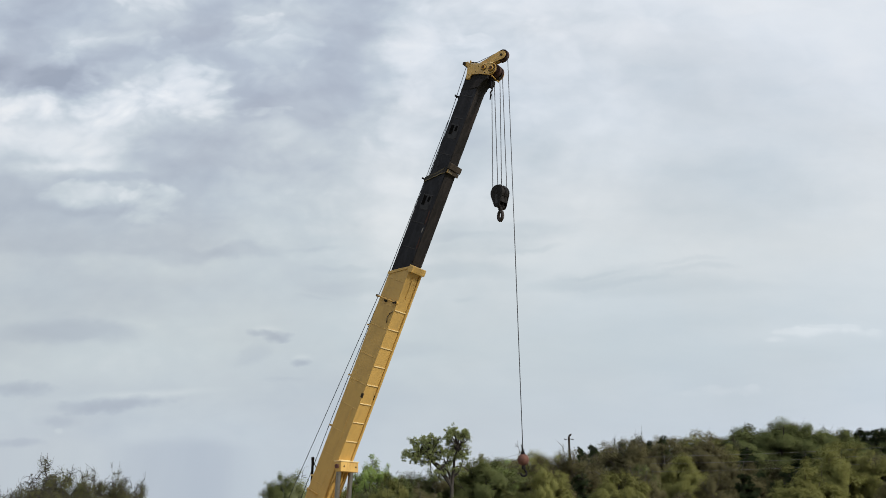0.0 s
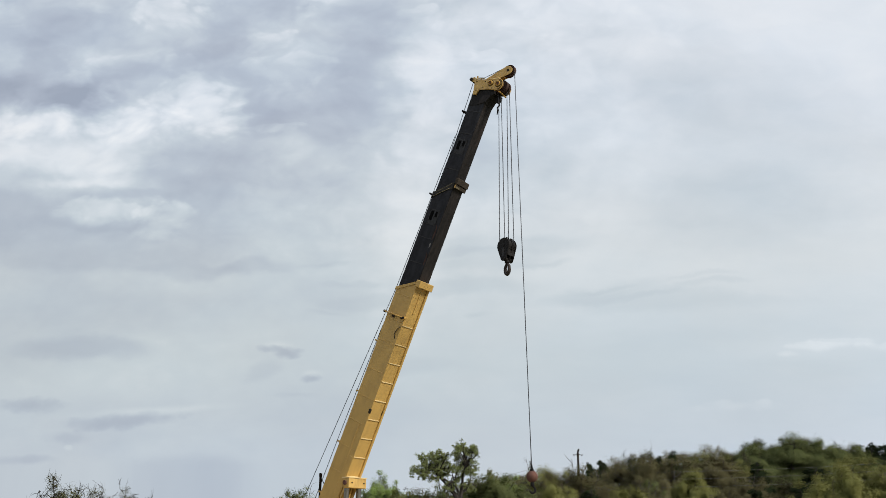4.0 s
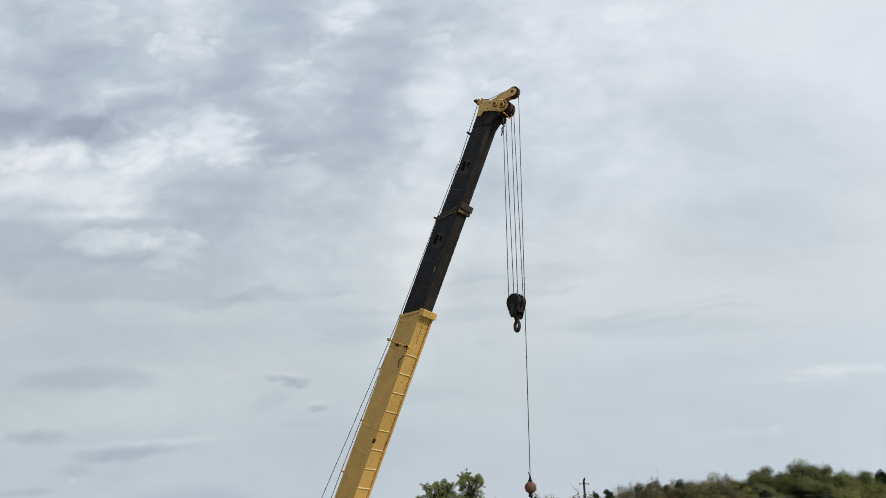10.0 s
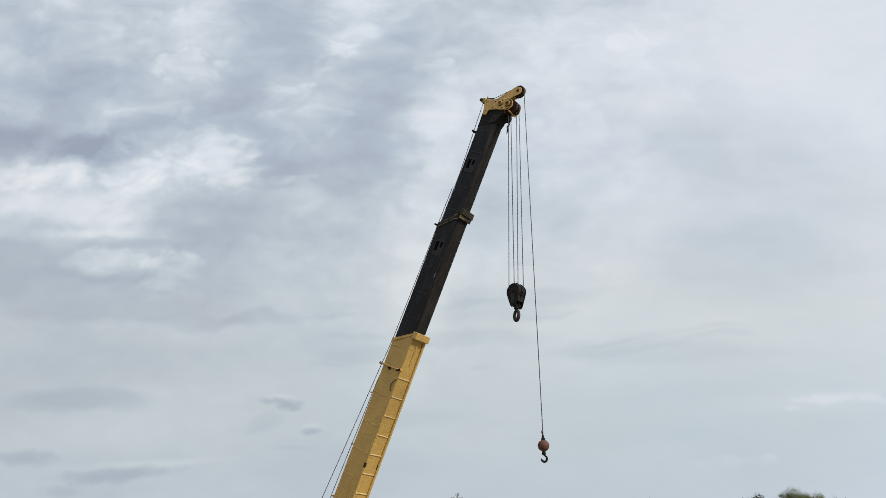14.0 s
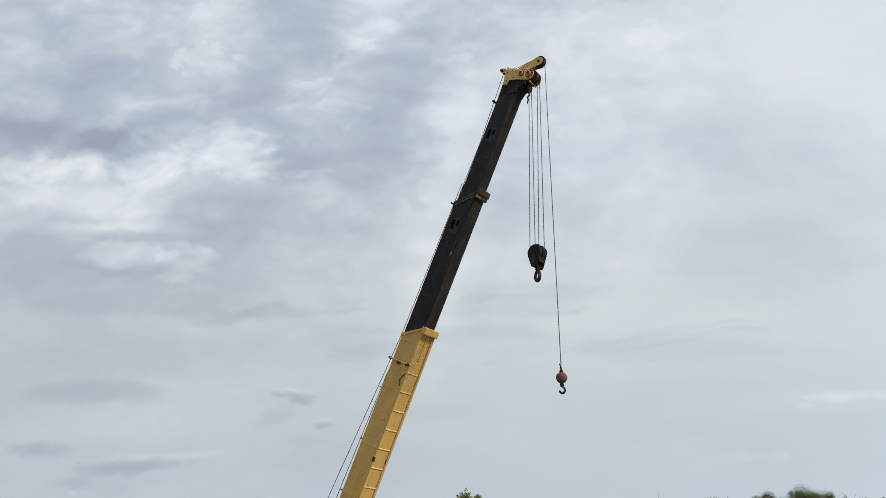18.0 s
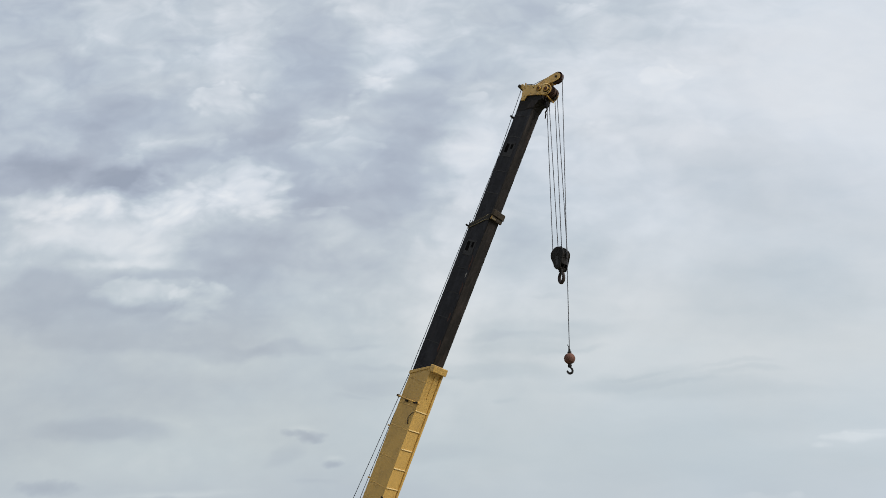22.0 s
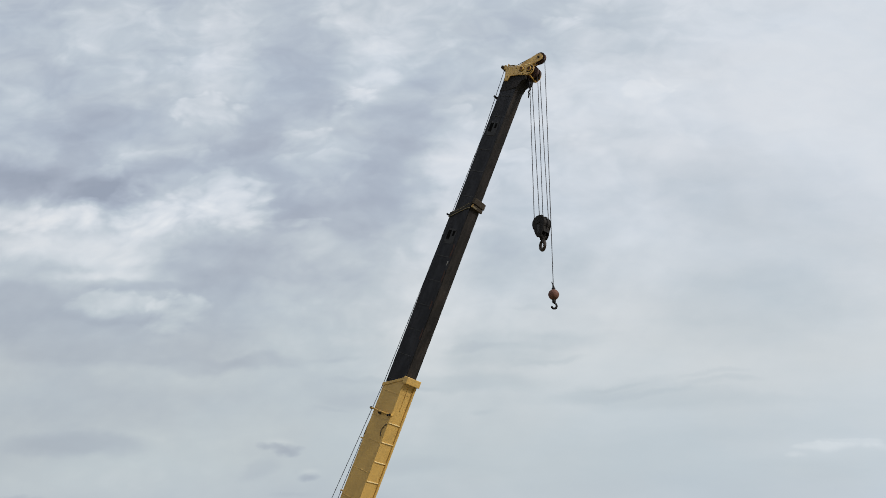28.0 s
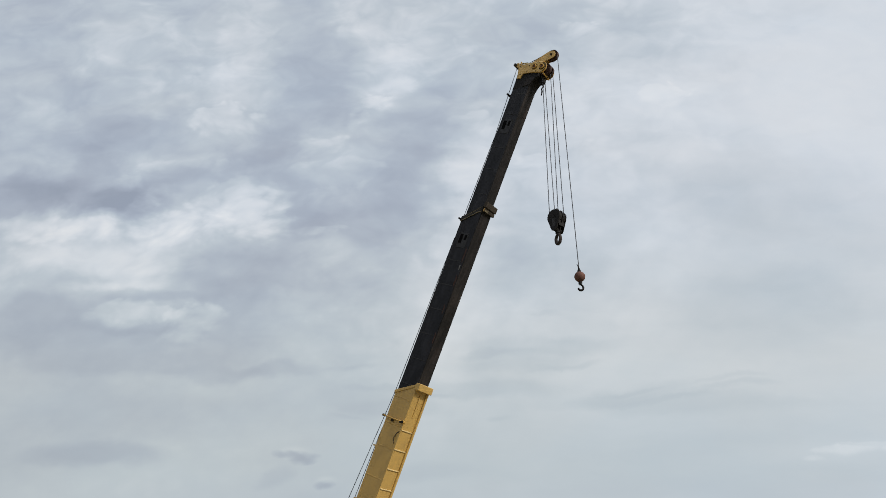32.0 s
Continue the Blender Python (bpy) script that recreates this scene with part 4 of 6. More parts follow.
    part("rope_keeper", rod((0.04, 0.6, 7.975), (0.04, 0.38, 8.0), 0.018), GREASY, tip)
    for y, z, r in ((-0.18, 7.89, 0.085), (0.08, 7.88, 0.075)):
        bm = lathe([(r, 0.0), (r, 0.035), (r * 0.75, 0.05), (r * 0.7, 0.02), (0.01, 0.02)], "X", 24)
        bmesh.ops.transform(bm, matrix=pose(0.025, y, z, 0, 180, 0), verts=bm.verts)
        part("axle_cap", bm, YELLOW_WORN, tip, "round yellow axle cap")
        part("cap_ring", lathe([(r * 1.02, 0.018), (r * 1.22, 0.018), (r * 1.22, 0.026), (r * 1.02, 0.026)], "X", 24, at=(0, y, z)), GREASY, tip, "greasy dark ring")
        part("axle_pin", rod((-0.005, y, z), (0.5, y, z), r * 0.5), RUST, tip, "rusty axle end")
    for x in (0.19, 0.33):
        part("main_sheave", sheave(0.2, 0.09, (x, -0.22, 7.87)), RUSTY_STEEL, tip, "rusty brown rope sheave")
    part("sheave_guard", tube([(0.27, y, z) for y, z in arc(-0.22, 7.87, 0.225, 185, 285, 8)], [0.014] * 9), GREASY, tip)
    part("guard_bar", rod((0.03, -0.3, 7.68), (0.42, -0.3, 7.66), 0.02), YELLOW_WORN, tip)
    # the rooster nose
    nose = [(0.44, 7.95), (0.4, 8.05), (-0.14, 8.5)] + arc(-0.24, 8.38, 0.13, 60, 235, 8) + [(-0.02, 8.1), (0.1, 7.96)]
    for xa, xb in ((0.17, 0.19), (0.33, 0.35)):
        part("nose_cheek", plate(nose, xa, xb, 0.003), YELLOW_LIGHTER, tip, "yellow nose plate")
    part("nose_web", plate([(0.4, 7.96), (0.36, 8.03), (0.02, 8.3), (0.06, 8.1)], 0.19, 0.33, 0.003), YELLOW, tip)
    part("nose_sheave", sheave(0.185, 0.1, (0.26, -0.24, 8.38)), RUSTY_STEEL, tip, "rusty brown nose sheave")
    part("nose_axle", rod((0.15, -0.24, 8.38), (0.37, -0.24, 8.38), 0.035), GREASY, tip)
    part("whip_rope", rod((0.26, 0.7, 8.0), (0.26, -0.12, 8.53), 0.009, sides=6), WIRE, tip, "thin steel wire rope")
    # the hoist ropes along the back move with the tip
    for x, y in ROPE_LINES:
        part("hoist_rope", tube([(x, y - 0.08, 1.5), (x, 0.655, 5.6), (x, 0.69 + y - 0.75, 6.93), (x, y - 0.01, 7.86)], [0.0098] * 4, 6), WIRE, tip, "steel wire rope along the boom's back")
    return tip


def build_crane():
    crane = new("mobile_crane")
    crane.location = CRANE_AT
    tagged(crane, "yellow mobile crane with a black telescopic boom raised high", "crane")
    base = build_base_boom(crane)
    mid, tip = build_middle(crane), build_tip(crane)
    for o in (mid, tip):
        o.matrix_basis = IN_CRANE @ BOOM
    inv = IN_CRANE

    def at(x, y, z):
        return inv @ BOOM @ Vector((x, y, z))

    # hoist ropes from the winch up to the boom's mouth and on along the back
    (xa, ya), (xb, yb) = ROPE_LINES
    for pts in ([(xa, 1.37, -6.1), (xa, ya, 1.5)], [(xa, ya, 1.5), (xa, ya - 0.09, 6.2)], [(xb, 0.97, -6.1), (xb, 0.94, -3.0), (xb, 0.85, 0.2)], [(xb, 0.85, 0.2), (xb, yb, 1.5), (xb, yb - 0.07, 6.2)]):
        part("hoist_rope", tube([at(*p) for p in pts], [0.0095] * len(pts), 6), WIRE, crane, "steel wire rope from the winch")
    # lift cylinders
    for x in (0.03, 0.54):
        top = at(x, -0.12, -4.1)
        foot = Vector((top.x - 0.1, top.y + 0.2, 1.3))
        part("cylinder_rod", rod(top.lerp(foot, 0.7), top, 0.07, sides=20), CHROME, crane, "bright steel piston rod")
        part("cylinder_barrel", rod(foot, top.lerp(foot, 0.7), 0.12, sides=20), YELLOW, crane)
    # slim upright stack behind the boom
    sx, sy = -3.70 - CRANE_AT[0], 25.0 - CRANE_AT[1]
    part("exhaust_stack", lathe([(0.036, 1.3), (0.036, 3.4), (0.044, 3.41), (0.044, 3.5), (0.03, 3.5)], at=(sx, sy, 0), sides=16), DARK_STEEL, crane, "dark exhaust stack")
    part("stack_brace", tube([(sx + 0.03, sy, 3.35), (sx + 0.1, sy, 3.22), (sx + 0.16, sy - 0.05, 3.05)], [0.014] * 3, 6), DARK_STEEL, crane)
    # turntable, deck and carrier, below the view
    part("turntable", lathe([(0.9, 0.95), (0.95, 1.0), (0.95, 1.12), (0.85, 1.16)], at=(0, 0, 0), sides=32), DARK_STEEL, crane)
    pivot = at(WIDE / 2, 0.3, -5.75)
    part("slewing_deck", box(-1.1, 1.0, -0.8, 1.5, 1.16, 1.34, 0.03), YELLOW, crane)
    for s in (-0.42, 0.42):
        bm = plate([(-0.9, 1.34), (0.7, 1.34), (0.35, 1.9), (-0.1, 1.95)], -0.03, 0.03)
        ob = part("pivot_cheek", bm, YELLOW, crane)
        ob.matrix_basis = pose(pivot.x, pivot.y, 0, 0, 0, BOOM_TURN) @ pose(s, 0, 0)
    bm = rod((-0.5, 0, 0), (0.5, 0, 0), 0.09)
    part("pivot_pin", bm, DARK_STEEL, crane).matrix_basis = pose(*pivot, 0, 0, BOOM_TURN)
    part("winch_drum", lathe([(0.3, -0.4), (0.3, -0.36), (0.2, -0.35), (0.2, 0.35), (0.3, 0.36), (0.3, 0.4)], "X", 24), DARK_STEEL, crane).matrix_basis = pose(pivot.x - 0.75, pivot.y + 0.75, 1.64, 0, 0, BOOM_TURN)
    part("carrier_deck", box(-1.25, 1.25, -3.4, 3.4, 0.62, 0.95, 0.05), YELLOW, crane)
    wheel = lathe([(0.2, -0.17), (0.5, -0.17), (0.56, -0.12), (0.56, 0.12), (0.5, 0.17), (0.2, 0.17)], "X", 28)
    tyre = mesh_of("wheel", wheel, RUBBER)
    hub = mesh_of("hub", lathe([(0.22, -0.19), (0.26, -0.18), (0.26, 0.18), (0.22, 0.19)], "X", 20), YELLOW)
    for sx in (-1.1, 1.1):
        for sy in (-2.3, 2.3):
            w = new("wheel", tyre)
            w.parent, w.location = crane, (sx, sy, 0.56)
            h = new("hub", hub)
            h.parent = w
    return crane, mid, tip


crane, mid_section, tip_section = build_crane()


# ---- the hook block on its four falls, and the ball on the whip line ----
FALLS = ((-0.19, 0.05), (-0.055, -0.05), (0.05, 0.05), (0.185, -0.05))
# where the falls leave the head, seen from the middle between its sheaves
HEAD = Vector((1.531, 21.603, 13.703))
LEADS = ((-0.151, 0.02, 0.05), (-0.074, 0.136, 0.117), (0.07, -0.13, -0.03), (0.151, -0.016, 0.03))
RUSTY_HOOK = metal_like("brown_forged_steel", (0.014, 0.01, 0.009), (0.04, 0.027, 0.022), 0.7, scale=10)


def build_block():
    block = new("hook_block")
    tagged(block, "black steel hook block hanging on four wire falls", "hook block")
    turn = pose(0, 0, 0, 0, 0, 45)
    cheek = arc(0, 0.1, 0.215, -20, 200, 14) + [(-0.15, -0.12), (-0.09, -0.29), (-0.05, -0.32), (0.05, -0.32), (0.09, -0.29), (0.15, -0.12)]

    def add(name, bm, mat, label=""):
        bmesh.ops.transform(bm, matrix=turn, verts=bm.verts)
        return part(name, bm, mat, block, label)

    for x in (-0.155, 0.125):
        add("cheek_plate", plate(cheek, x, x + 0.03, 0.008), DARK_STEEL)
    add("divider_plate", plate(cheek, -0.012, 0.012, 0.004), DARK_STEEL)
    for x in (-0.075, 0.075):
        add("sheave", sheave(0.2, 0.085, (x, 0, 0.1)), DARK_STEEL)
    for x in (-0.075, 0.075):
        add("rope_guard", rod((x - 0.05, -0.1, 0.3), (x + 0.05, -0.1, 0.3), 0.014), PORT_PLATE)
    for y in (-0.15, 0.14):
        add("side_guard", box(-0.12, 0.12, y, y + 0.012, -0.2, 0.13, 0.004), DARK_STEEL)
    add("axle", rod((-0.175, 0, 0.1), (0.175, 0, 0.1), 0.05), DARK_STEEL)
    for y in (-0.17, 0.17):
        add("spacer_bolt", rod((-0.15, y * 0.9, 0.0), (0.15, y * 0.9, 0.0), 0.02), DARK_STEEL)
    for x in (-0.162, 0.157):
        add("side_strap", box(x, x + 0.012, -0.045, 0.045, -0.33, 0.16, 0.004), PORT_PLATE)
    add("crosshead", rod((-0.17, 0, -0.27), (0.17, 0, -0.27), 0.06), DARK_STEEL)
    add("shank", lathe([(0.04, -0.43), (0.05, -0.37), (0.065, -0.36), (0.065, -0.31), (0.05, -0.27)]), DARK_STEEL)
    pts = [(0, 0.0, -0.38)] + [(0, 0.096 * math.sin(radians(a)), -0.535 + 0.134 * math.cos(radians(a))) for a in range(0, 341, 20)]
    ring = tube(pts, [0.03, 0.035] + [0.037 + 0.012 * math.sin(radians(a / 2)) for a in range(20, 341, 20)] + [0.02], 10)
    bmesh.ops.transform(ring, matrix=pose(0, 0, 0, 0, 0, -15), verts=ring.verts)
    add("hook", ring, RUSTY_HOOK, "thick forged hook with its latch closed")
    return block


def build_falls():
    """Each fall is two rods that slide along one another: one hangs from the head, one stands on the block."""
    rope = new("wire_falls")
    rope.location = HEAD
    tagged(rope, "four taut steel wire falls below the boom head", "wire rope")
    upper = [part("upper_fall", rod((0, 0, -3.4), (0, 0, 0.0), 0.0104, sides=6), WIRE, rope) for _ in FALLS]
    lower = [part("lower_fall", rod((0, 0, 0), (0, 0, 3.4), 0.0108, sides=6), WIRE, rope) for _ in FALLS]
    return rope, upper, lower


def build_ball():
    ball = new("overhaul_ball")
    tagged(ball, "rusty red overhaul ball with a small black hook", "crane ball")
    r = 0.141
    prof = [(0.012, -r)] + [(r * math.cos(radians(a)), r * math.sin(radians(a))) for a in range(-80, 81, 8)] + [(0.03, r)]
    part("ball", lathe(prof, sides=32), RUST, ball, "pitted rust-red steel ball")
    part("seam", lathe([(r * 1.005, -0.006), (r * 1.012, 0), (r * 1.005, 0.006)], sides=32), RUST, ball)
    part("swivel", lathe([(0.05, r - 0.01), (0.05, r + 0.035), (0.03, r + 0.05), (0.028, r + 0.09)]), DARK_STEEL, ball)
    bm = tube([(0, 0, r + 0.07), (-0.006, 0, r + 0.12), (-0.018, 0, r + 0.18)], [0.024, 0.02, 0.012], 8)
    tube([(-0.016, 0, r + 0.16), (-0.034, 0.0, r + 0.2), (-0.042, 0, r + 0.225)], [0.011, 0.011, 0.009], 6, bm)
    part("wedge_socket", bm, DARK_STEEL, ball)
    part("neck", lathe([(0.035, -r - 0.09), (0.05, -r - 0.06), (0.05, -r - 0.03), (0.04, -r + 0.01)]), DARK_STEEL, ball)
    c = -r - 0.17
    pts = [(0.0, 0, -r - 0.05)] + [(0.066 * math.sin(radians(a)), 0, c + 0.074 * math.cos(radians(a))) for a in range(20, 290, 18)]
    part("hook", tube(pts, [0.022] + [0.022 + 0.008 * math.sin(radians(i * 12)) for i in range(len(pts) - 2)] + [0.006], 10), DARK_STEEL, ball, "small black forged hook")
    part("whip_line", rod((0, 0, r + 0.1), (0, 0, 6.2), 0.0112, sides=6), WIRE, ball, "taut steel wire line")
    return ball


def build_whip():
    rope = new("whip_line")
    tagged(rope, "single taut steel wire line below the boom nose", "wire rope")
    part("line", rod((0, 0, -6.2), (0, 0, 0.05), 0.0104, sides=6), WIRE, rope)
    return rope


hook_block, overhaul_ball, whip_line = build_block(), build_ball(), build_whip()
wire_falls, upper_falls, lower_falls = build_falls()


# ---- trees ----
class Growth:
    """Gathers tapered tubes for one tree's wood."""

    def __init__(self):
        self.verts, self.faces = [], []

    def tube(self, pts, radii, sides=5):
        pts = np.array(pts, float)
        way = np.gradient(pts, axis=0)
        way /= np.linalg.norm(way, axis=1)[:, None] + 1e-9
        side = np.cross(way, [0.31, 0.17, 0.93])
        side /= np.linalg.norm(side, axis=1)[:, None] + 1e-9
        up = np.cross(side, way)
        base = len(self.verts)
        for p, s, u, r in zip(pts, side, up, radii):
            for k in range(sides):
                a = 2 * math.pi * k / sides
                self.verts.append(p + r * (math.cos(a) * s + math.sin(a) * u))
        for i in range(len(pts) - 1):
            for k in range(sides):
                a, b = base + i * sides + k, base + i * sides + (k + 1) % sides
                self.faces.append((a, b, b + sides, a + sides))

    def mesh(self, name, material):
        me = bpy.data.meshes.new(name)
        me.from_pydata([tuple(v) for v in self.verts], [], self.faces)
        me.polygons.foreach_set("use_smooth", [True] * len(self.faces))
        me.materials.append(material)
        return me


def puff(centre, r, count, rng, squash=0.8):
    """Places and facings of the leaves of one tuft: a shell of blades that look outwards and up."""
    p = rng.normal(size=(count, 3))
    p /= np.linalg.norm(p, axis=1)[:, None] + 1e-9
    facing = p * 1.2 + rng.normal(size=(count, 3)) * 0.4 + [0, 0, 0.25]
    lumps = 1 + 0.16 * np.sin(p[:, :1] * 7 + centre[0]) + 0.16 * np.sin(p[:, 2:] * 9 + centre[1])
    at = centre + p * lumps * (rng.random((count, 1)) ** 0.35) * r * np.array([1.1, 1.1, squash])
    return at, facing


def leaf_mesh(name, places, facings, sizes, rng, material):
    """One small blade for each place, square to its facing."""
    n = len(places)
    f = facings / (np.linalg.norm(facings, axis=1)[:, None] + 1e-9)
    a = np.cross(f, rng.normal(size=(n, 3)))
    a /= np.linalg.norm(a, axis=1)[:, None] + 1e-9
    b = np.cross(f, a)
    s = sizes[:, None]
    v = np.stack([places - a * s, places + b * s * 0.75 + a * s * 0.15, places + a * s], 1).reshape(-1, 3)
    me = bpy.data.meshes.new(name)
    me.vertices.add(3 * n)
    me.vertices.foreach_set("co", v.ravel())
    me.loops.add(3 * n)
    me.loops.foreach_set("vertex_index", np.arange(3 * n))
    me.polygons.add(n)
    me.polygons.foreach_set("loop_start", np.arange(0, 3 * n, 3))
    me.materials.append(material)
    me.update()
    return me


KINDS = {
    # height, crown radius, fork height, limbs, twigs a limb, tufts a limb, leaves a tuft, tuft size, leaf length, bark
    "evergreen": (7.0, 3.0, 0.6, 20, 8, 7, 330, 0.55, 0.085, "dark"),
    "oak": (8.0, 2.6, 2.6, 14, 10, 7, 190, 0.54, 0.085, "dark"),
    "spring": (7.0, 2.3, 1.2, 15, 9, 6, 300, 0.46, 0.085, "grey"),
    "olive": (7.0, 3.0, 0.6, 19, 9, 6, 330, 0.6, 0.1, "dark"),
    "brown": (8.0, 2.8, 1.0, 19, 12, 6, 260, 0.58, 0.092, "grey"),
    "juniper": (7.0, 1.8, 0.4, 40, 7, 5, 190, 0.36, 0.085, "dark"),
    "mesquite": (5.0, 2.4, 0.3, 24, 15, 10, 260, 0.4, 0.042, "dark"),
}


def grow(kind, seed):
    """A tree's wood and leaves, at its kind's own size."""
    rng = np.random.default_rng(seed)
    h, rad, fork, limbs, twigs, tufts, leaves, clump, leaf, wood = KINDS[kind]
    g = Growth()
    lean = rng.normal(size=2) * 0.06 * h
    top = np.array([lean[0], lean[1], h * 0.86])
    k = np.linspace(0, 1, 9)[:, None]
    sway = np.cumsum(rng.normal(size=(9, 3)) * [0.09, 0.09, 0.0], 0)
    spine = k * top + sway * k
    thick = 0.028 * h * (1 if kind != "mesquite" else 0.7)
    g.tube(spine, thick * (1.05 - k[:, 0]) ** 0.8 + 0.015, 7)
    spots = []
    for i in range(limbs):
        f = (i + rng.random()) / limbs
        z0 = fork + (h * 0.8 - fork) * f
        start = np.array([np.interp(z0, spine[:, 2], spine[:, c]) for c in range(3)])
        az = 2.4 * i + rng.normal() * 0.5
        if kind == "juniper":
            reach = rad * (1.0 - f) ** 0.8 * rng.uniform(0.35, 1.25) + 0.08
            rise = reach * rng.uniform(0.2, 0.7) + 0.2
        else:
            env = math.sqrt(max(0.08, 1 - (1.5 * f - 0.55) ** 2))
            reach = rad * env * rng.uniform(0.6, 1.12)
            rise = h * rng.uniform(0.06, 0.2) + (h * 0.1 if f > 0.75 else 0)
        end = start + [math.cos(az) * reach, math.sin(az) * reach, rise]
        kk = np.linspace(0, 1, 6)[:, None]
        limb = start + (end - start) * kk + np.array([0, 0, -0.35 * rise]) * np.sin(kk * math.pi) + rng.normal(size=(6, 3)) * 0.06 * reach * kk
        r0 = thick * 0.5 * (1 - 0.6 * f)
        g.tube(limb, r0 * (1.08 - kk[:, 0]) + 0.01, 5)
        for j in range(twigs):
            q = rng.uniform(0.3, 1.0)
            s = np.array([np.interp(q, kk[:, 0], limb[:, c]) for c in range(3)])
            out = rng.normal(size=3) * [1, 1, 0.75] + [math.cos(az) * 0.5, math.sin(az) * 0.5, 0.15 if kind == "mesquite" else 0.55]
            out *= rad * rng.uniform(0.16, 0.36) / np.linalg.norm(out)
            if kind == "juniper":
                out *= 0.8
            e = s + out
            if kind == "mesquite" and rng.random() < 0.6:
                out = out * rng.uniform(0.8, 1.25)
                e = s + out
            mid = (s + e) / 2 + rng.normal(size=3) * (0.12 if kind == "mesquite" else 0.08)
            if kind == "mesquite":
                near, far = (s + mid) / 2 + rng.normal(size=3) * 0.07, (mid + e) / 2 + rng.normal(size=3) * 0.09
                g.tube([s, near, mid, far, e], [0.026, 0.022, 0.017, 0.012, 0.006], 3)
            else:
                g.tube([s, mid, e], [0.022, 0.014, 0.006], 3)
            if kind in ("mesquite", "brown", "oak") and rng.random() < (0.9 if kind == "mesquite" else 0.3):
                for _ in range(4 if kind == "mesquite" else 1):
                    e2 = mid + (e - mid) * rng.uniform(0.3, 1.0) + rng.normal(size=3) * 0.22
                    g.tube([mid, (mid + e2) / 2 + rng.normal(size=3) * 0.05, e2], [0.013, 0.01, 0.005], 3)
            if j < tufts and rng.random() < (0.8 if kind == "mesquite" and f > 0.7 else 0.95):
                spots.append((e if kind != "mesquite" else s + out * 0.35, rng.uniform(0.6, 1.3) * (1.15 - 0.65 * f if kind == "juniper" else 1)))
    # closed crowns carry a shell of rounded tufts over their limbs
    shell = {"olive": 84, "brown": 74, "evergreen": 90, "spring": 54, "oak": 34}.get(kind, 0)
    if shell:
        spots = spots[::2]
        phase = rng.uniform(0, 6.28, 3)
        for _ in range(shell):
            az, up = rng.uniform(0, 2 * math.pi), rng.uniform(-0.35, 1.0)
            flat = math.sqrt(1 - up * up)
            swell = 0.9 + 0.13 * math.sin(3 * az + phase[0]) + 0.09 * math.sin(5 * az + 4 * up + phase[1]) + rng.normal() * 0.05
            at = np.array([math.cos(az) * flat * rad, math.sin(az) * flat * rad, up * h * 0.42]) * swell
            spots.append((at + [lean[0] * 0.6, lean[1] * 0.6, h * 0.5], rng.uniform(0.7, 1.25)))
    cs, fs, sz = [], [], []
    for c, w in spots:
        m = int(leaves * w * w * rng.uniform(0.7, 1.15))
        p, q = puff(np.array(c), clump * w, m, rng)
        cs.append(p)
        fs.append(q)
        sz.append(leaf * rng.uniform(0.6, 1.4, m))
    cs, fs = np.concatenate(cs), np.concatenate(fs)
    # the blades of the whole crown turn outwards and to the light
    out = (cs - [lean[0] * 0.5, lean[1] * 0.5, h * 0.42]) / [rad, rad, h * 0.5]
    out /= np.linalg.norm(out, axis=1)[:, None] + 1e-9
    fs = fs / (np.linalg.norm(fs, axis=1)[:, None] + 1e-9) * 0.55 + out * 0.9 + [0, 0, 0.35]
    bark_mat = BARK_DARK if wood == "dark" else BARK_GREY
    return g.mesh("trunk", bark_mat), leaf_mesh("crown", cs, fs, np.concatenate(sz), rng, LEAF[kind])


GROVE = {}
LABELS = {
    "oak": "spreading live oak with a dark trunk and gaps in its crown",
    "evergreen": "dense dark green live oak with a rounded crown",
    "spring": "light green broadleaf tree in fresh spring leaf",
    "olive": "dense yellow-green oak on the wooded slope",
    "brown": "brownish oak just coming into leaf among other trees",
    "juniper": "dark green pointed juniper, on the ridge and as shade between crowns",
    "mesquite": "scrubby half-bare mesquite with sparse new leaves",
}
VARIANTS = {"evergreen": 3, "oak": 3, "spring": 2, "olive": 4, "brown": 4, "juniper": 3, "mesquite": 4}


def plant(kind, variant, x, y, top, wide=1.0, turn=0.0):
    """A tree whose crown reaches the height top; wide is its breadth against the kind's own."""
    variant %= VARIANTS[kind]
    key = (kind, variant)
    if key not in GROVE:
        trunk, crown = grow(kind, 11 + 7 * variant + 101 * list(KINDS).index(kind))
        co = np.empty(len(crown.vertices) * 3)
        crown.vertices.foreach_get("co", co)
        GROVE[key] = (trunk, crown, float(co[2::3].max()))
    trunk, crown, tall = GROVE[key]
    z = ground_height(x, y) - 0.05
    s = (top - z) / tall
    root = new(kind + "_tree" if kind in ("oak", "juniper", "mesquite") else "oak_tree" if kind == "evergreen" else "tree")
    root.matrix_basis = pose(x, y, z, 0, 0, turn) @ Matrix.Diagonal((s * wide, s * wide, s, 1))
    tagged(root, LABELS[kind], "tree", group="trees round the yard")
    for name, me in (("trunk", trunk), ("crown", crown)):
        o = new(name, me)
        o.parent = root
    return root


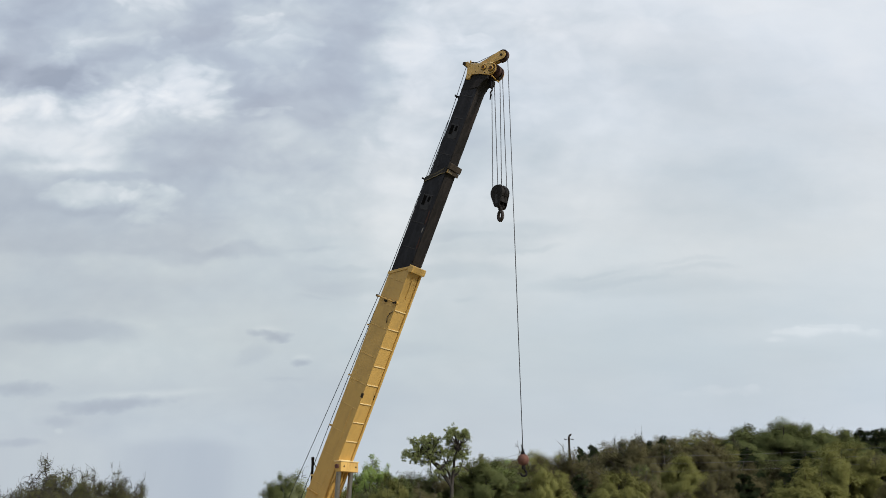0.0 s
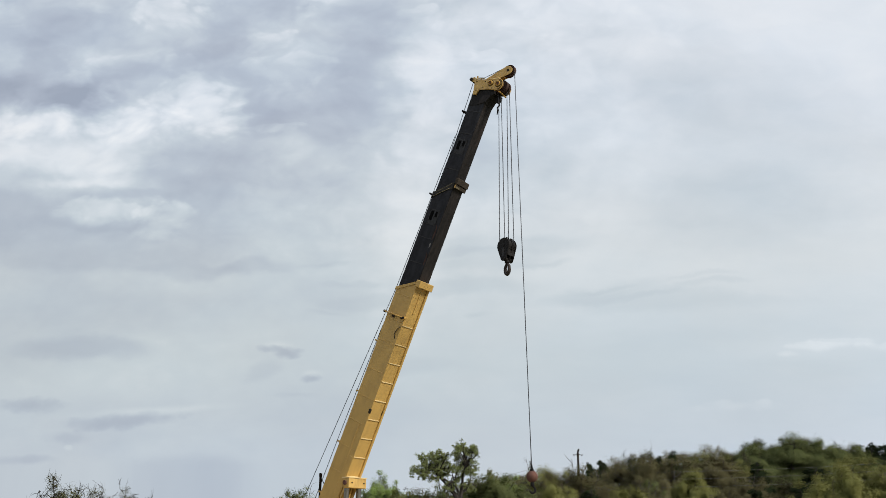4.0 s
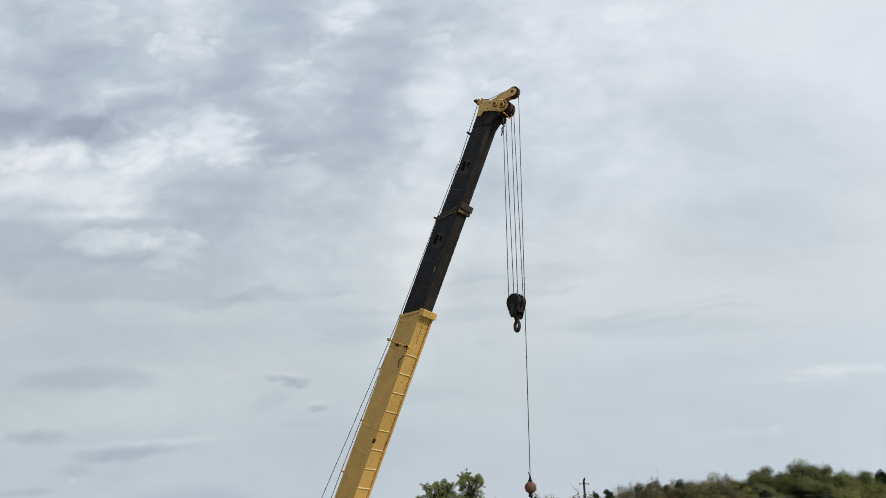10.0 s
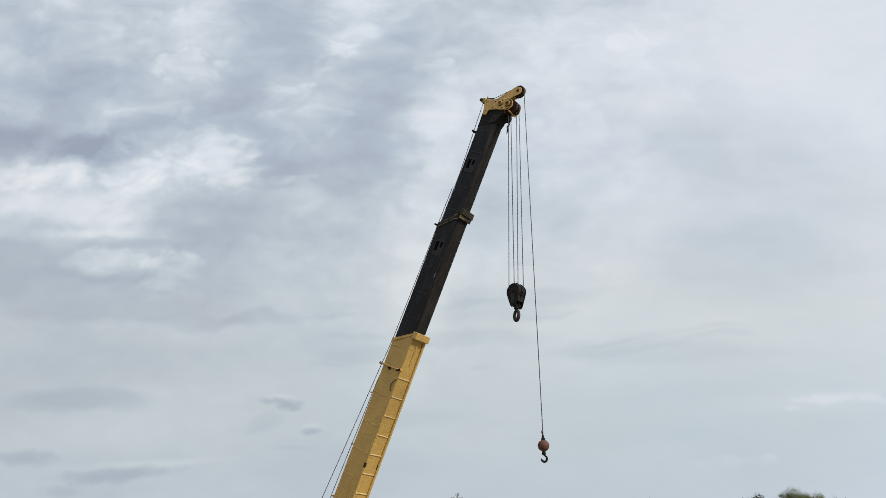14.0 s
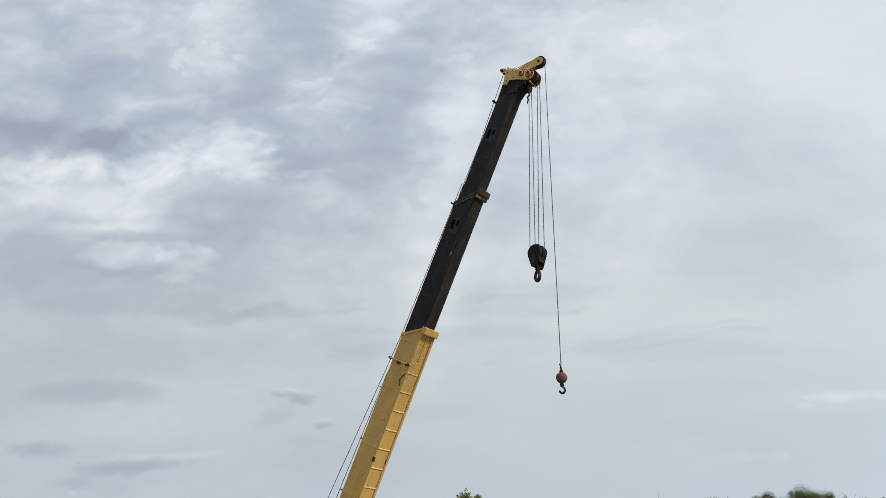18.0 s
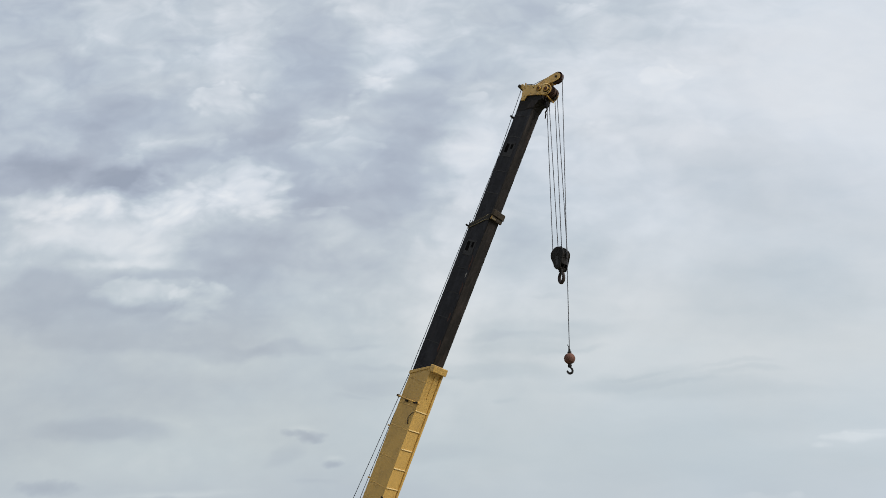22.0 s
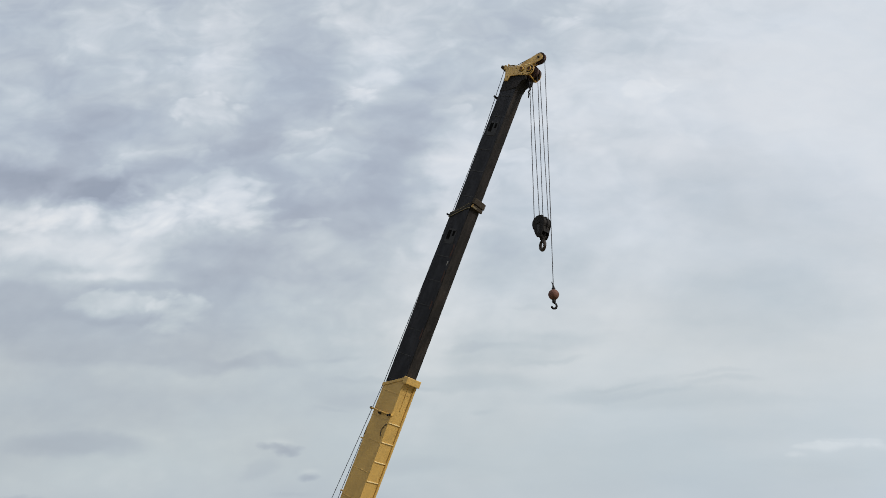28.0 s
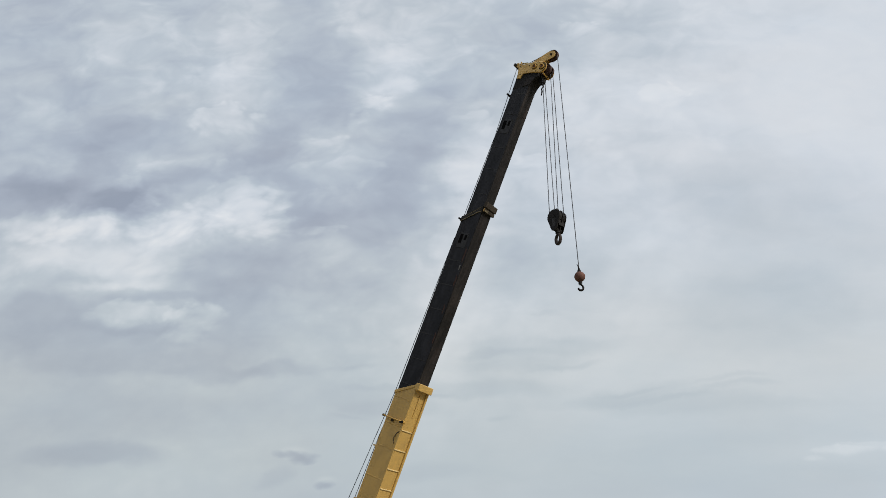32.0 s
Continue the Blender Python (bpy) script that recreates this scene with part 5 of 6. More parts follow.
plant("mesquite", 0, -16.3, 38.4, 4.60, 0.91, 292)
plant("mesquite", 1, -17.1, 36.1, 3.30, 0.82, 30)
plant("mesquite", 0, -17.0, 37.3, 3.80, 0.82, 64)
plant("mesquite", 2, -16.5, 38.6, 3.80, 0.84, 85)
plant("mesquite", 3, -14.9, 38.2, 3.90, 0.79, 65)
plant("mesquite", 1, -13.6, 37.6, 3.40, 0.81, 288)
plant("mesquite", 3, -17.1, 35.1, 3.00, 0.79, 312)
plant("mesquite", 2, -15.4, 34.8, 3.50, 0.99, 209)
plant("mesquite", 0, -14.2, 35.2, 3.40, 1.03, 14)
plant("mesquite", 2, -15.9, 39.8, 4.20, 0.71, 33)
plant("mesquite", 3, -14.4, 38.4, 4.10, 0.67, 119)
plant("mesquite", 1, -13.7, 39.7, 3.70, 0.65, 155)
plant("oak", 2, -9.0, 54.3, 5.1, 1.04, 40)
plant("oak", 1, -10.7, 55.0, 4.4, 0.62, 172)
plant("spring", 0, -4.8, 61.8, 6.6, 0.76, 95)
plant("spring", 1, -3.5, 65.9, 5.5, 0.79, 57)
plant("olive", 1, -5.5, 59.7, 4.7, 0.84, 248)
plant("oak", 0, -3.1, 56.9, 4.3, 1.2, 264)
plant("evergreen", 2, 2.1, 61.0, 4.9, 1.01, 11)
plant("spring", 1, -5.4, 59.8, 5.8, 0.59, 40)
plant("spring", 0, -4.0, 62.9, 6.0, 0.60, 162)
plant("evergreen", 2, -2.7, 57.9, 5.1, 0.7, 140)
plant("evergreen", 1, -2.2, 62.0, 5.7, 0.72, 319)
plant("olive", 0, -3.4, 56.9, 5.1, 0.81, 186)
plant("brown", 3, -1.5, 61.0, 5.1, 0.74, 151)
plant("oak", 2, -4.6, 57.8, 5.0, 0.90, 155)
plant("brown", 1, -0.9, 60.0, 5.4, 1.12, 239)
plant("evergreen", 0, -1.6, 59.5, 5.0, 0.9, 211)
plant("brown", 0, 0.3, 60.0, 4.8, 0.89, 62)
plant("olive", 1, 1.2, 61.0, 5.7, 0.61, 265)
plant("brown", 3, -1.3, 54.0, 3.9, 1.10, 272)
plant("evergreen", 2, 1.4, 60.0, 5.7, 0.87, 344)
plant("olive", 0, 3.6, 71.9, 7.5, 0.58, 283)
plant("evergreen", 0, 3.0, 59.0, 6.2, 0.95, 102)
plant("spring", 1, 5.6, 75.8, 7.1, 0.97, 115)
plant("evergreen", 1, 6.4, 89.8, 8.3, 1.05, 233)
plant("spring", 0, 4.1, 75.9, 7.2, 0.73, 234)
plant("olive", 2, 7.0, 65.9, 7.3, 0.9, 250)
plant("brown", 1, 7.2, 64.6, 7.2, 0.85, 10)
plant("evergreen", 1, -0.5, 54.0, 3.5, 1.2, 312)
plant("olive", 3, 5.2, 55.8, 4.4, 1.02, 105)
plant("brown", 2, 11.6, 73.1, 7.0, 0.91, 337)
plant("juniper", 0, 16.1, 96.7, 10.45, 0.62, 0)
plant("juniper", 1, 15.0, 97.9, 10.20, 0.59, 27)
plant("juniper", 2, 16.8, 96.5, 10.15, 0.62, 350)
plant("juniper", 1, 15.3, 95.8, 9.80, 0.61, 339)
plant("brown", 3, 15.5, 82.6, 8.9, 1.13, 107)
plant("brown", 0, 17.3, 80.1, 9.6, 0.92, 15)
plant("brown", 1, 10.1, 71.3, 7.1, 0.47, 238)
plant("evergreen", 2, 11.6, 77.1, 7.3, 0.53, 210)
plant("evergreen", 0, 15.3, 68.3, 6.4, 0.53, 169)
plant("brown", 1, 17.0, 72.0, 7.5, 0.54, 68)
plant("juniper", 0, 18.5, 92.2, 10.25, 0.61, 278)
plant("juniper", 1, 20.1, 92.9, 10.55, 0.58, 170)
plant("brown", 2, 7.9, 57.5, 5.0, 0.68, 10)
plant("brown", 1, 21.4, 83.3, 9.8, 1.12, 91)
plant("juniper", 2, 22.4, 89.2, 10.65, 0.59, 254)
plant("juniper", 1, 21.9, 92.4, 10.45, 0.64, 187)
plant("olive", 1, 17.3, 63.7, 6.9, 0.64, 134)
plant("brown", 2, 14.3, 64.4, 6.4, 0.86, 91)
plant("brown", 3, 24.9, 84.4, 10.0, 1.28, 237)
plant("olive", 3, 28.6, 87.4, 10.2, 1.05, 187)
plant("brown", 0, 23.3, 70.2, 6.9, 1.18, 334)
plant("evergreen", 2, 31.7, 90.4, 12.0, 1.15, 74)
plant("evergreen", 0, 33.5, 90.9, 12.2, 1.1, 218)
plant("evergreen", 1, 34.6, 88.7, 12.15, 1.05, 226)
plant("evergreen", 2, 35.9, 89.2, 12.2, 1.1, 89)
plant("evergreen", 0, 37.2, 89.7, 12.05, 1.05, 107)
plant("evergreen", 1, 38.7, 90.1, 11.8, 1.05, 175)
plant("evergreen", 2, 40.0, 89.6, 11.2, 1.0, 267)
plant("evergreen", 1, 42.0, 90.2, 10.9, 1.0, 31)
plant("brown", 1, 24.8, 93.8, 11.2, 1.02, 105)
plant("olive", 2, 27.3, 95.2, 11.4, 0.86, 259)
plant("brown", 3, 29.0, 93.6, 11.2, 1.07, 235)
plant("olive", 0, 31.4, 93.9, 11.2, 0.78, 78)
plant("brown", 2, 22.4, 93.3, 10.9, 0.90, 139)
plant("evergreen", 0, -9.7, 54.1, 4.9, 0.62, 298)
plant("juniper", 0, 30.2, 76.2, 7.8, 1.84, 303)
plant("juniper", 1, 28.1, 79.1, 8.6, 1.12, 236)
plant("juniper", 1, 41.7, 95.3, 11.3, 1.19, 1)
plant("juniper", 2, 45.2, 98.1, 12.15, 0.84, 245)
plant("juniper", 1, 45.5, 96.9, 12.15, 0.89, 81)
plant("juniper", 0, 46.5, 97.5, 12.05, 0.84, 295)
plant("juniper", 0, 47.0, 96.1, 11.95, 0.96, 328)
plant("juniper", 2, 48.1, 96.7, 12.15, 0.95, 154)
plant("juniper", 1, 48.8, 96.3, 11.95, 0.96, 344)
plant("juniper", 0, 49.7, 95.9, 11.75, 1.16, 273)
plant("olive", 2, 30.8, 67.3, 8.3, 0.82, 138)
plant("brown", 1, 30.8, 62.8, 6.9, 0.94, 36)
plant("brown", 0, 28.5, 57.3, 6.3, 0.82, 305)
plant("brown", 0, 43.7, 78.7, 9.5, 1.64, 138)
plant("brown", 1, 7.8, 59.5, 4.6, 1.30, 76)
plant("olive", 1, 9.8, 50.0, 4.8, 0.85, 52)
plant("olive", 0, 20.6, 50.0, 5.25, 1.0, 316)
plant("olive", 2, 24.7, 56.0, 6.85, 0.74, 117)
plant("olive", 3, 27.8, 56.5, 7.1, 0.72, 172)
plant("olive", 3, 6.4, 54.0, 6.1, 0.58, 50)
plant("brown", 1, 16.3, 52.0, 5.2, 0.68, 141)
plant("brown", 2, 13.0, 57.0, 5.9, 0.7, 30)
plant("brown", 3, 25.2, 50.0, 4.4, 0.8, 324)
plant("brown", 0, 13.4, 50.0, 3.6, 0.9, 210)
# four junipers added as dark fill for the shaded gaps between crowns
plant("juniper", 1, 13.9, 59.0, 4.9, 1.3, 236)
plant("juniper", 0, 19.9, 59.0, 5.1, 1.1, 20)
plant("juniper", 2, 9.0, 59.0, 5.0, 1.2, 140)
plant("juniper", 1, 24.3, 60.0, 5.4, 1.2, 301)
plant("brown", 2, 30.5, 54.0, 6.0, 1.04, 226)
plant("brown", 3, 9.0, 65.4, 7.2, 1.1, 313)
plant("evergreen", 2, 26.9, 96.3, 11.2, 1.30, 53)
plant("brown", 3, 20.9, 93.7, 9.6, 1.73, 99)
plant("oak", 1, 13.1, 99.1, 9.0, 1.69, 188)
plant("oak", 2, 31.1, 95.0, 10.3, 1.81, 202)
plant("mesquite", 1, 18.4, 82.0, 10.2, 0.39, 143)
plant("mesquite", 2, 16.7, 84.4, 10.0, 0.55, 143)
plant("mesquite", 3, 6.8, 69.7, 7.8, 0.54, 46)
plant("mesquite", 0, 29.7, 87.1, 10.7, 0.47, 220)
plant("mesquite", 2, 40.0, 91.7, 11.8, 0.48, 335)


def build_forked_oak():
    """The open-crowned live oak: a dark forked trunk that carries separate rounded masses of leaves."""
    rng = np.random.default_rng(77)
    foot = np.array([0.7, 57.0, -0.05])
    fork = np.array([-0.15, 0.0, 4.1])
    # lobes of the crown: across, height, half width, half height, tufts
    lobes = ((-1.75, 6.75, 1.0, 0.7, 40), (-2.7, 6.3, 0.6, 0.42, 16), (-1.9, 5.85, 0.9, 0.3, 14), (0.25, 7.25, 0.75, 0.7, 34), (0.45, 6.3, 0.75, 0.5, 18), (-0.55, 5.9, 0.6, 0.55, 16), (-1.1, 5.0, 0.7, 0.42, 14), (0.5, 5.2, 0.5, 0.35, 8))
    masses = []
    for cx, cz, rx, rz, count in lobes:
        for _ in range(count):
            a, q = rng.uniform(0, 2 * math.pi), rng.random() ** 0.42
            masses.append((cx + rx * q * math.cos(a), cz + rz * q * math.sin(a), rng.uniform(0.13, 0.36)))
    g = Growth()
    k = np.linspace(0, 1, 7)[:, None]
    g.tube(fork * k + np.array([0.22, 0, 0]) * np.sin(k * 3.1) + rng.normal(size=(7, 3)) * [0.06, 0.06, 0] * k, 0.18 - 0.05 * k[:, 0], 8)
    hubs = [np.array([-1.5, 0.1, 5.9]), np.array([0.3, -0.1, 6.5]), np.array([-2.2, 0.2, 6.2]), np.array([-0.5, 0.0, 5.5]), np.array([0.5, 0.1, 5.4])]
    for hub in hubs:
        line = fork + (hub - fork) * k + np.array([0, 0, 0.3]) * np.sin(k * math.pi) + rng.normal(size=(7, 3)) * 0.09 * k
        g.tube(line, 0.11 - 0.065 * k[:, 0], 7)
    cs, fs, sz = [], [], []
    for x, z, r in masses:
        c = np.array([x, rng.uniform(-0.7, 0.7), z])
        hub = min(hubs + [fork], key=lambda h: np.linalg.norm(h - c))
        mid = (hub + c) / 2 + rng.normal(size=3) * 0.15
        g.tube([hub, mid, c], [0.04, 0.026, 0.014], 5)
        for _ in range(int(15 * r / 0.5)):
            p = rng.normal(size=3)
            p *= r * rng.uniform(0.5, 1.05) / np.linalg.norm(p)
            e = c + p * [1.1, 1.3, 0.85]
            g.tube([c, (c + e) / 2 + rng.normal(size=3) * 0.06, e + p * 0.25], [0.018, 0.013, 0.006], 3)
            at, facing = puff(e, rng.uniform(0.08, 0.2), int(rng.uniform(16, 42)), rng)
            cs.append(at)
            fs.append(facing)
            sz.append(rng.uniform(0.03, 0.058, len(at)))
    root = new("oak_tree")
    root.location = foot
    tagged(root, "open-crowned live oak with a dark forked trunk", "tree", group="trees round the yard")
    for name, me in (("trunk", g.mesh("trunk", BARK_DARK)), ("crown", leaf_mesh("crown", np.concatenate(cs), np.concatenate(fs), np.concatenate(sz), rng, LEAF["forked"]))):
        o = new(name, me)
        o.parent = root


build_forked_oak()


def build_woodland(name, label, material, profile, distance, foot, seed, leaf=0.1):
    """The closed canopy of the woods behind the single trees: clumps of leaves up to an uneven skyline.
    profile: skyline height above the eye for ways (degrees to the right of straight ahead)."""
    rng = np.random.default_rng(seed)
    ways, heights = zip(*profile)
    cs, fs, sz = [], [], []
    for _ in range(int((ways[-1] - ways[0]) * 22)):
        w = rng.uniform(ways[0], ways[-1])
        d = distance + rng.uniform(-5, 7)
        top = (np.interp(w, ways, heights) + rng.normal() * 0.35) * d / distance + 1.6
        z = foot + (top - foot) * math.sqrt(rng.random())
        r = rng.uniform(0.6, 1.25)
        m = int(300 * r * r)
        c = np.array([math.sin(radians(w)) * d, math.cos(radians(w)) * d, min(z, top - r * 0.8)])
        p, q = puff(c, r, m, rng)
        cs.append(p)
        fs.append(q)
        sz.append(leaf * rng.uniform(0.6, 1.4, m))
    ob = new(name, leaf_mesh(name, np.concatenate(cs), np.concatenate(fs), np.concatenate(sz), rng, material))
    tagged(ob, label, "woods", kind="stuff")


build_woodland("far_woodland", "brownish and olive woods closing the slope behind the trees", LEAF["brown"], ((1.3, 7.1), (2.8, 7.9), (5.0, 8.1), (7.5, 7.8), (9.4, 9.0), (11.2, 10.1), (13.3, 10.5), (15.8, 10.7), (18.5, 10.6), (19.9, 11.3), (21.8, 11.7), (23.7, 10.5), (25.5, 10.3), (30.7, 9.8)), 112, 3.0, 5)
# dark leaf mass stands in for the shade between the nearer crowns
build_woodland("woodland", "undergrowth between the nearer trees, its shade put into the leaf colour", LEAF["thicket"], ((-6.7, 3.6), (-3.8, 4.1), (-1.6, 3.7), (0.6, 4.1), (2.8, 5.0), (5.7, 5.4), (8.6, 5.4), (11.4, 6.0), (14.9, 6.3), (18.3, 6.2), (21.6, 6.2), (24.7, 6.6), (30.5, 6.2)), 94, 0.6, 6)


# ---- the utility pole on the ridge and its lines ----
POLE_TOP = (12.03, 83.4, 9.84)


def build_pole():
    x, y, top = POLE_TOP
    pole = new("utility_pole")
    z0 = ground_height(x, y) - 0.1
    pole.location = (x, y, z0)
    h = top - z0
    tagged(pole, "weathered wooden utility pole with a short crossarm", "utility pole")
    part("post", lathe([(0.13, 0.0), (0.12, h * 0.5), (0.1, h - 0.03), (0.085, h)], sides=14), WOOD_POLE, pole)
    for s in (-1, 1):
        bm = rod((s * 0.08, 0, h - 0.2), (s * 0.42, 0, h - 0.3), 0.035, 0.025, 8)
        part("crossarm", bm, WOOD_POLE, pole)
        part("insulator", lathe([(0.02, 0), (0.05, 0.03), (0.035, 0.07), (0.05, 0.09), (0.02, 0.12)], at=(s * 0.4, 0, h - 0.29), sides=12), INSULATOR, pole)
    return pole


def build_bird():
    """Upright along z, facing +x; its feet on the pole."""
    bird = new("perched_bird")
    bird.location = POLE_TOP
    tagged(bird, "dark brown bird perched on the pole top", "bird")
    part("body", lathe([(0.01, 0.02), (0.06, 0.06), (0.1, 0.13), (0.1, 0.2), (0.06, 0.27), (0.035, 0.3)], sides=16), FEATHER, bird)
    part("head", lathe([(0.01, 0.28), (0.038, 0.3), (0.046, 0.335), (0.034, 0.37), (0.005, 0.385)], sides=14, at=(0.02, 0, 0)), FEATHER, bird)
    part("beak", rod((0.05, 0, 0.33), (0.1, 0, 0.318), 0.014, 0.003, 8), INSULATOR, bird)
    part("tail", plate([(-0.035, 0.08), (0.035, 0.08), (0.045, -0.09), (-0.045, -0.09)], -0.075, -0.055, 0.004), FEATHER, bird)
    for s in (-1, 1):
        wing = plate([(0.0, 0.27), (0.03, 0.2), (0.025, 0.06), (0.0, -0.02), (-0.02, 0.1), (-0.02, 0.22)], -0.06, 0.03, 0.006)
        bmesh.ops.transform(wing, matrix=pose(-0.02, s * 0.075, 0), verts=wing.verts)
        part("wing", wing, FEATHER, bird)
        part("leg", rod((0.01, s * 0.03, -0.005), (0.01, s * 0.03, 0.06), 0.01, sides=6), INSULATOR, bird)
    return bird


def power_line(a, b, sag, r=0.014, material=WIRE):
    a, b = Vector(a), Vector(b)
    pts = [a.lerp(b, k / 24) - Vector((0, 0, sag * 4 * (k / 24) * (1 - k / 24))) for k in range(25)]
    ob = new("power_line", mesh_of("power_line", tube(pts, [r] * 25, 5), material))
    tagged(ob, "thin sagging overhead power line before the trees", "power line", group="power lines")


build_pole()
perched_bird = build_bird()
for dz in (0.0, 0.6, 1.15):
    power_line((13.0, 55.0, 4.9 + dz * 0.8), (50.0, 66.0, 7.9 + dz), 0.5, 0.0055, ALUMINIUM)
for dz in (0.0, 0.45):
    power_line((-21.0, 73.0, 1.6 + dz), (7.0, 74.0, 7.2 + dz), 0.6, 0.009)


# ---- what moves ----
def hang(at, towards):
    """The pose of a thing that hangs at a point, its z along the line to the point that holds it."""
    z = (Vector(towards) - Vector(at)).normalized()
    y = z.cross(Vector((1, 0, 0))).normalized()
    m = Matrix((y.cross(z), y, z)).transposed().to_4x4()
    m.translation = at
    return m


def motions():
    # the clouds drift with the wind
    walk(clouds, [(0.0, pose(0, 0, CLOUD_H + 1.6)), (32.0, pose(33.0, 0, CLOUD_H + 1.6))])
    # the boom telescopes out
    home = IN_CRANE @ BOOM
    # time, way out, sag and sway in degrees
    walk(mid_section, [(t, home @ pose(0, 0, 1.2, sag) @ pose(0, 0, e - 1.2)) for t, e, sag in (
        (0.0, 0.000, 0.04), (0.5, 0.000, 0.15), (1.0, 0.000, 0.18), (1.5, 0.000, 0.12), (2.0, 0.000, 0.12), (2.5, 0.000, 0.16), (3.0, 0.000, 0.16), (3.5, 0.000, 0.20), (5.5, 0.000, 0.13), (6.0, 0.000, 0.15), (6.5, 0.000, 0.15), (7.0, 0.000, 0.13), (7.5, 0.000, 0.15), (8.0, 0.000, 0.14), (8.5, 0.000, 0.17), (9.0, 0.010, 0.23), (9.5, 0.060, 0.21), (10.0, 0.126, 0.18), (10.5, 0.192, 0.18), (11.0, 0.258, 0.19), (11.5, 0.324, 0.28), (12.0, 0.390, 0.36), (12.5, 0.456, 0.34), (13.0, 0.522, 0.29), (13.5, 0.588, 0.29), (14.0, 0.654, 0.30), (14.5, 0.720, 0.28), (16.5, 0.975, 0.15), (17.0, 1.038, 0.24), (17.5, 1.102, 0.39), (18.0, 1.165, 0.42), (18.5, 1.229, 0.33), (19.0, 1.293, 0.24), (19.5, 1.356, 0.13), (20.0, 1.420, 0.08), (20.5, 1.477, 0.13), (21.0, 1.535, 0.28), (21.5, 1.592, 0.55), (22.0, 1.649, 0.66), (22.5, 1.706, 0.49), (23.0, 1.764, 0.40), (23.5, 1.821, 0.45), (24.0, 1.878, 0.50), (24.5, 1.935, 0.55), (25.0, 1.993, 0.67), (25.5, 2.050, 0.79), (27.5, 2.298, 0.38), (28.0, 2.360, 0.19), (28.5, 2.397, 0.00), (29.0, 2.421, 0.02), (29.5, 2.422, 0.23), (30.0, 2.424, 0.39), (30.5, 2.425, 0.43), (31.0, 2.427, 0.46), (31.5, 2.428, 0.45), (32.0, 2.430, 0.40))])
    walk(tip_section, [(t, home @ pose(0, 0, 1.2, sag) @ pose(0, 0, e - 1.2)) for t, e, sag in (
        (0.0, 0.000, 0.04), (0.5, 0.000, 0.15), (1.0, 0.000, 0.18), (1.5, 0.000, 0.12), (2.0, 0.000, 0.12), (2.5, 0.000, 0.16), (3.0, 0.000, 0.16), (3.5, 0.000, 0.20), (5.5, 0.000, 0.13), (6.0, 0.000, 0.15), (6.5, 0.000, 0.15), (7.0, 0.000, 0.13), (7.5, 0.000, 0.15), (8.0, 0.000, 0.14), (8.5, 0.000, 0.17), (9.0, 0.020, 0.23), (9.5, 0.120, 0.21), (10.0, 0.224, 0.18), (10.5, 0.328, 0.18), (11.0, 0.432, 0.19), (11.5, 0.536, 0.28), (12.0, 0.640, 0.36), (12.5, 0.744, 0.34), (13.0, 0.848, 0.29), (13.5, 0.952, 0.29), (14.0, 1.056, 0.30), (14.5, 1.160, 0.28), (16.5, 1.556, 0.15), (17.0, 1.655, 0.24), (17.5, 1.755, 0.39), (18.0, 1.854, 0.42), (18.5, 1.953, 0.33), (19.0, 2.052, 0.24), (19.5, 2.151, 0.13), (20.0, 2.250, 0.08), (20.5, 2.338, 0.13), (21.0, 2.426, 0.28), (21.5, 2.515, 0.55), (22.0, 2.603, 0.66), (22.5, 2.691, 0.49), (23.0, 2.779, 0.40), (23.5, 2.867, 0.45), (24.0, 2.955, 0.50), (24.5, 3.044, 0.55), (25.0, 3.132, 0.67), (25.5, 3.220, 0.79), (27.5, 3.580, 0.38), (28.0, 3.670, 0.19), (28.5, 3.741, 0.00), (29.0, 3.812, 0.02), (29.5, 3.855, 0.23), (30.0, 3.880, 0.39), (30.5, 3.895, 0.43), (31.0, 3.910, 0.46), (31.5, 3.925, 0.45), (32.0, 3.940, 0.40))])
    # the hook block swings under the head: time, block, head
    swing = []

    def hung(rows):
        swing.extend(rows)
        return [(t, hang(low, head)) for t, low, head in rows]

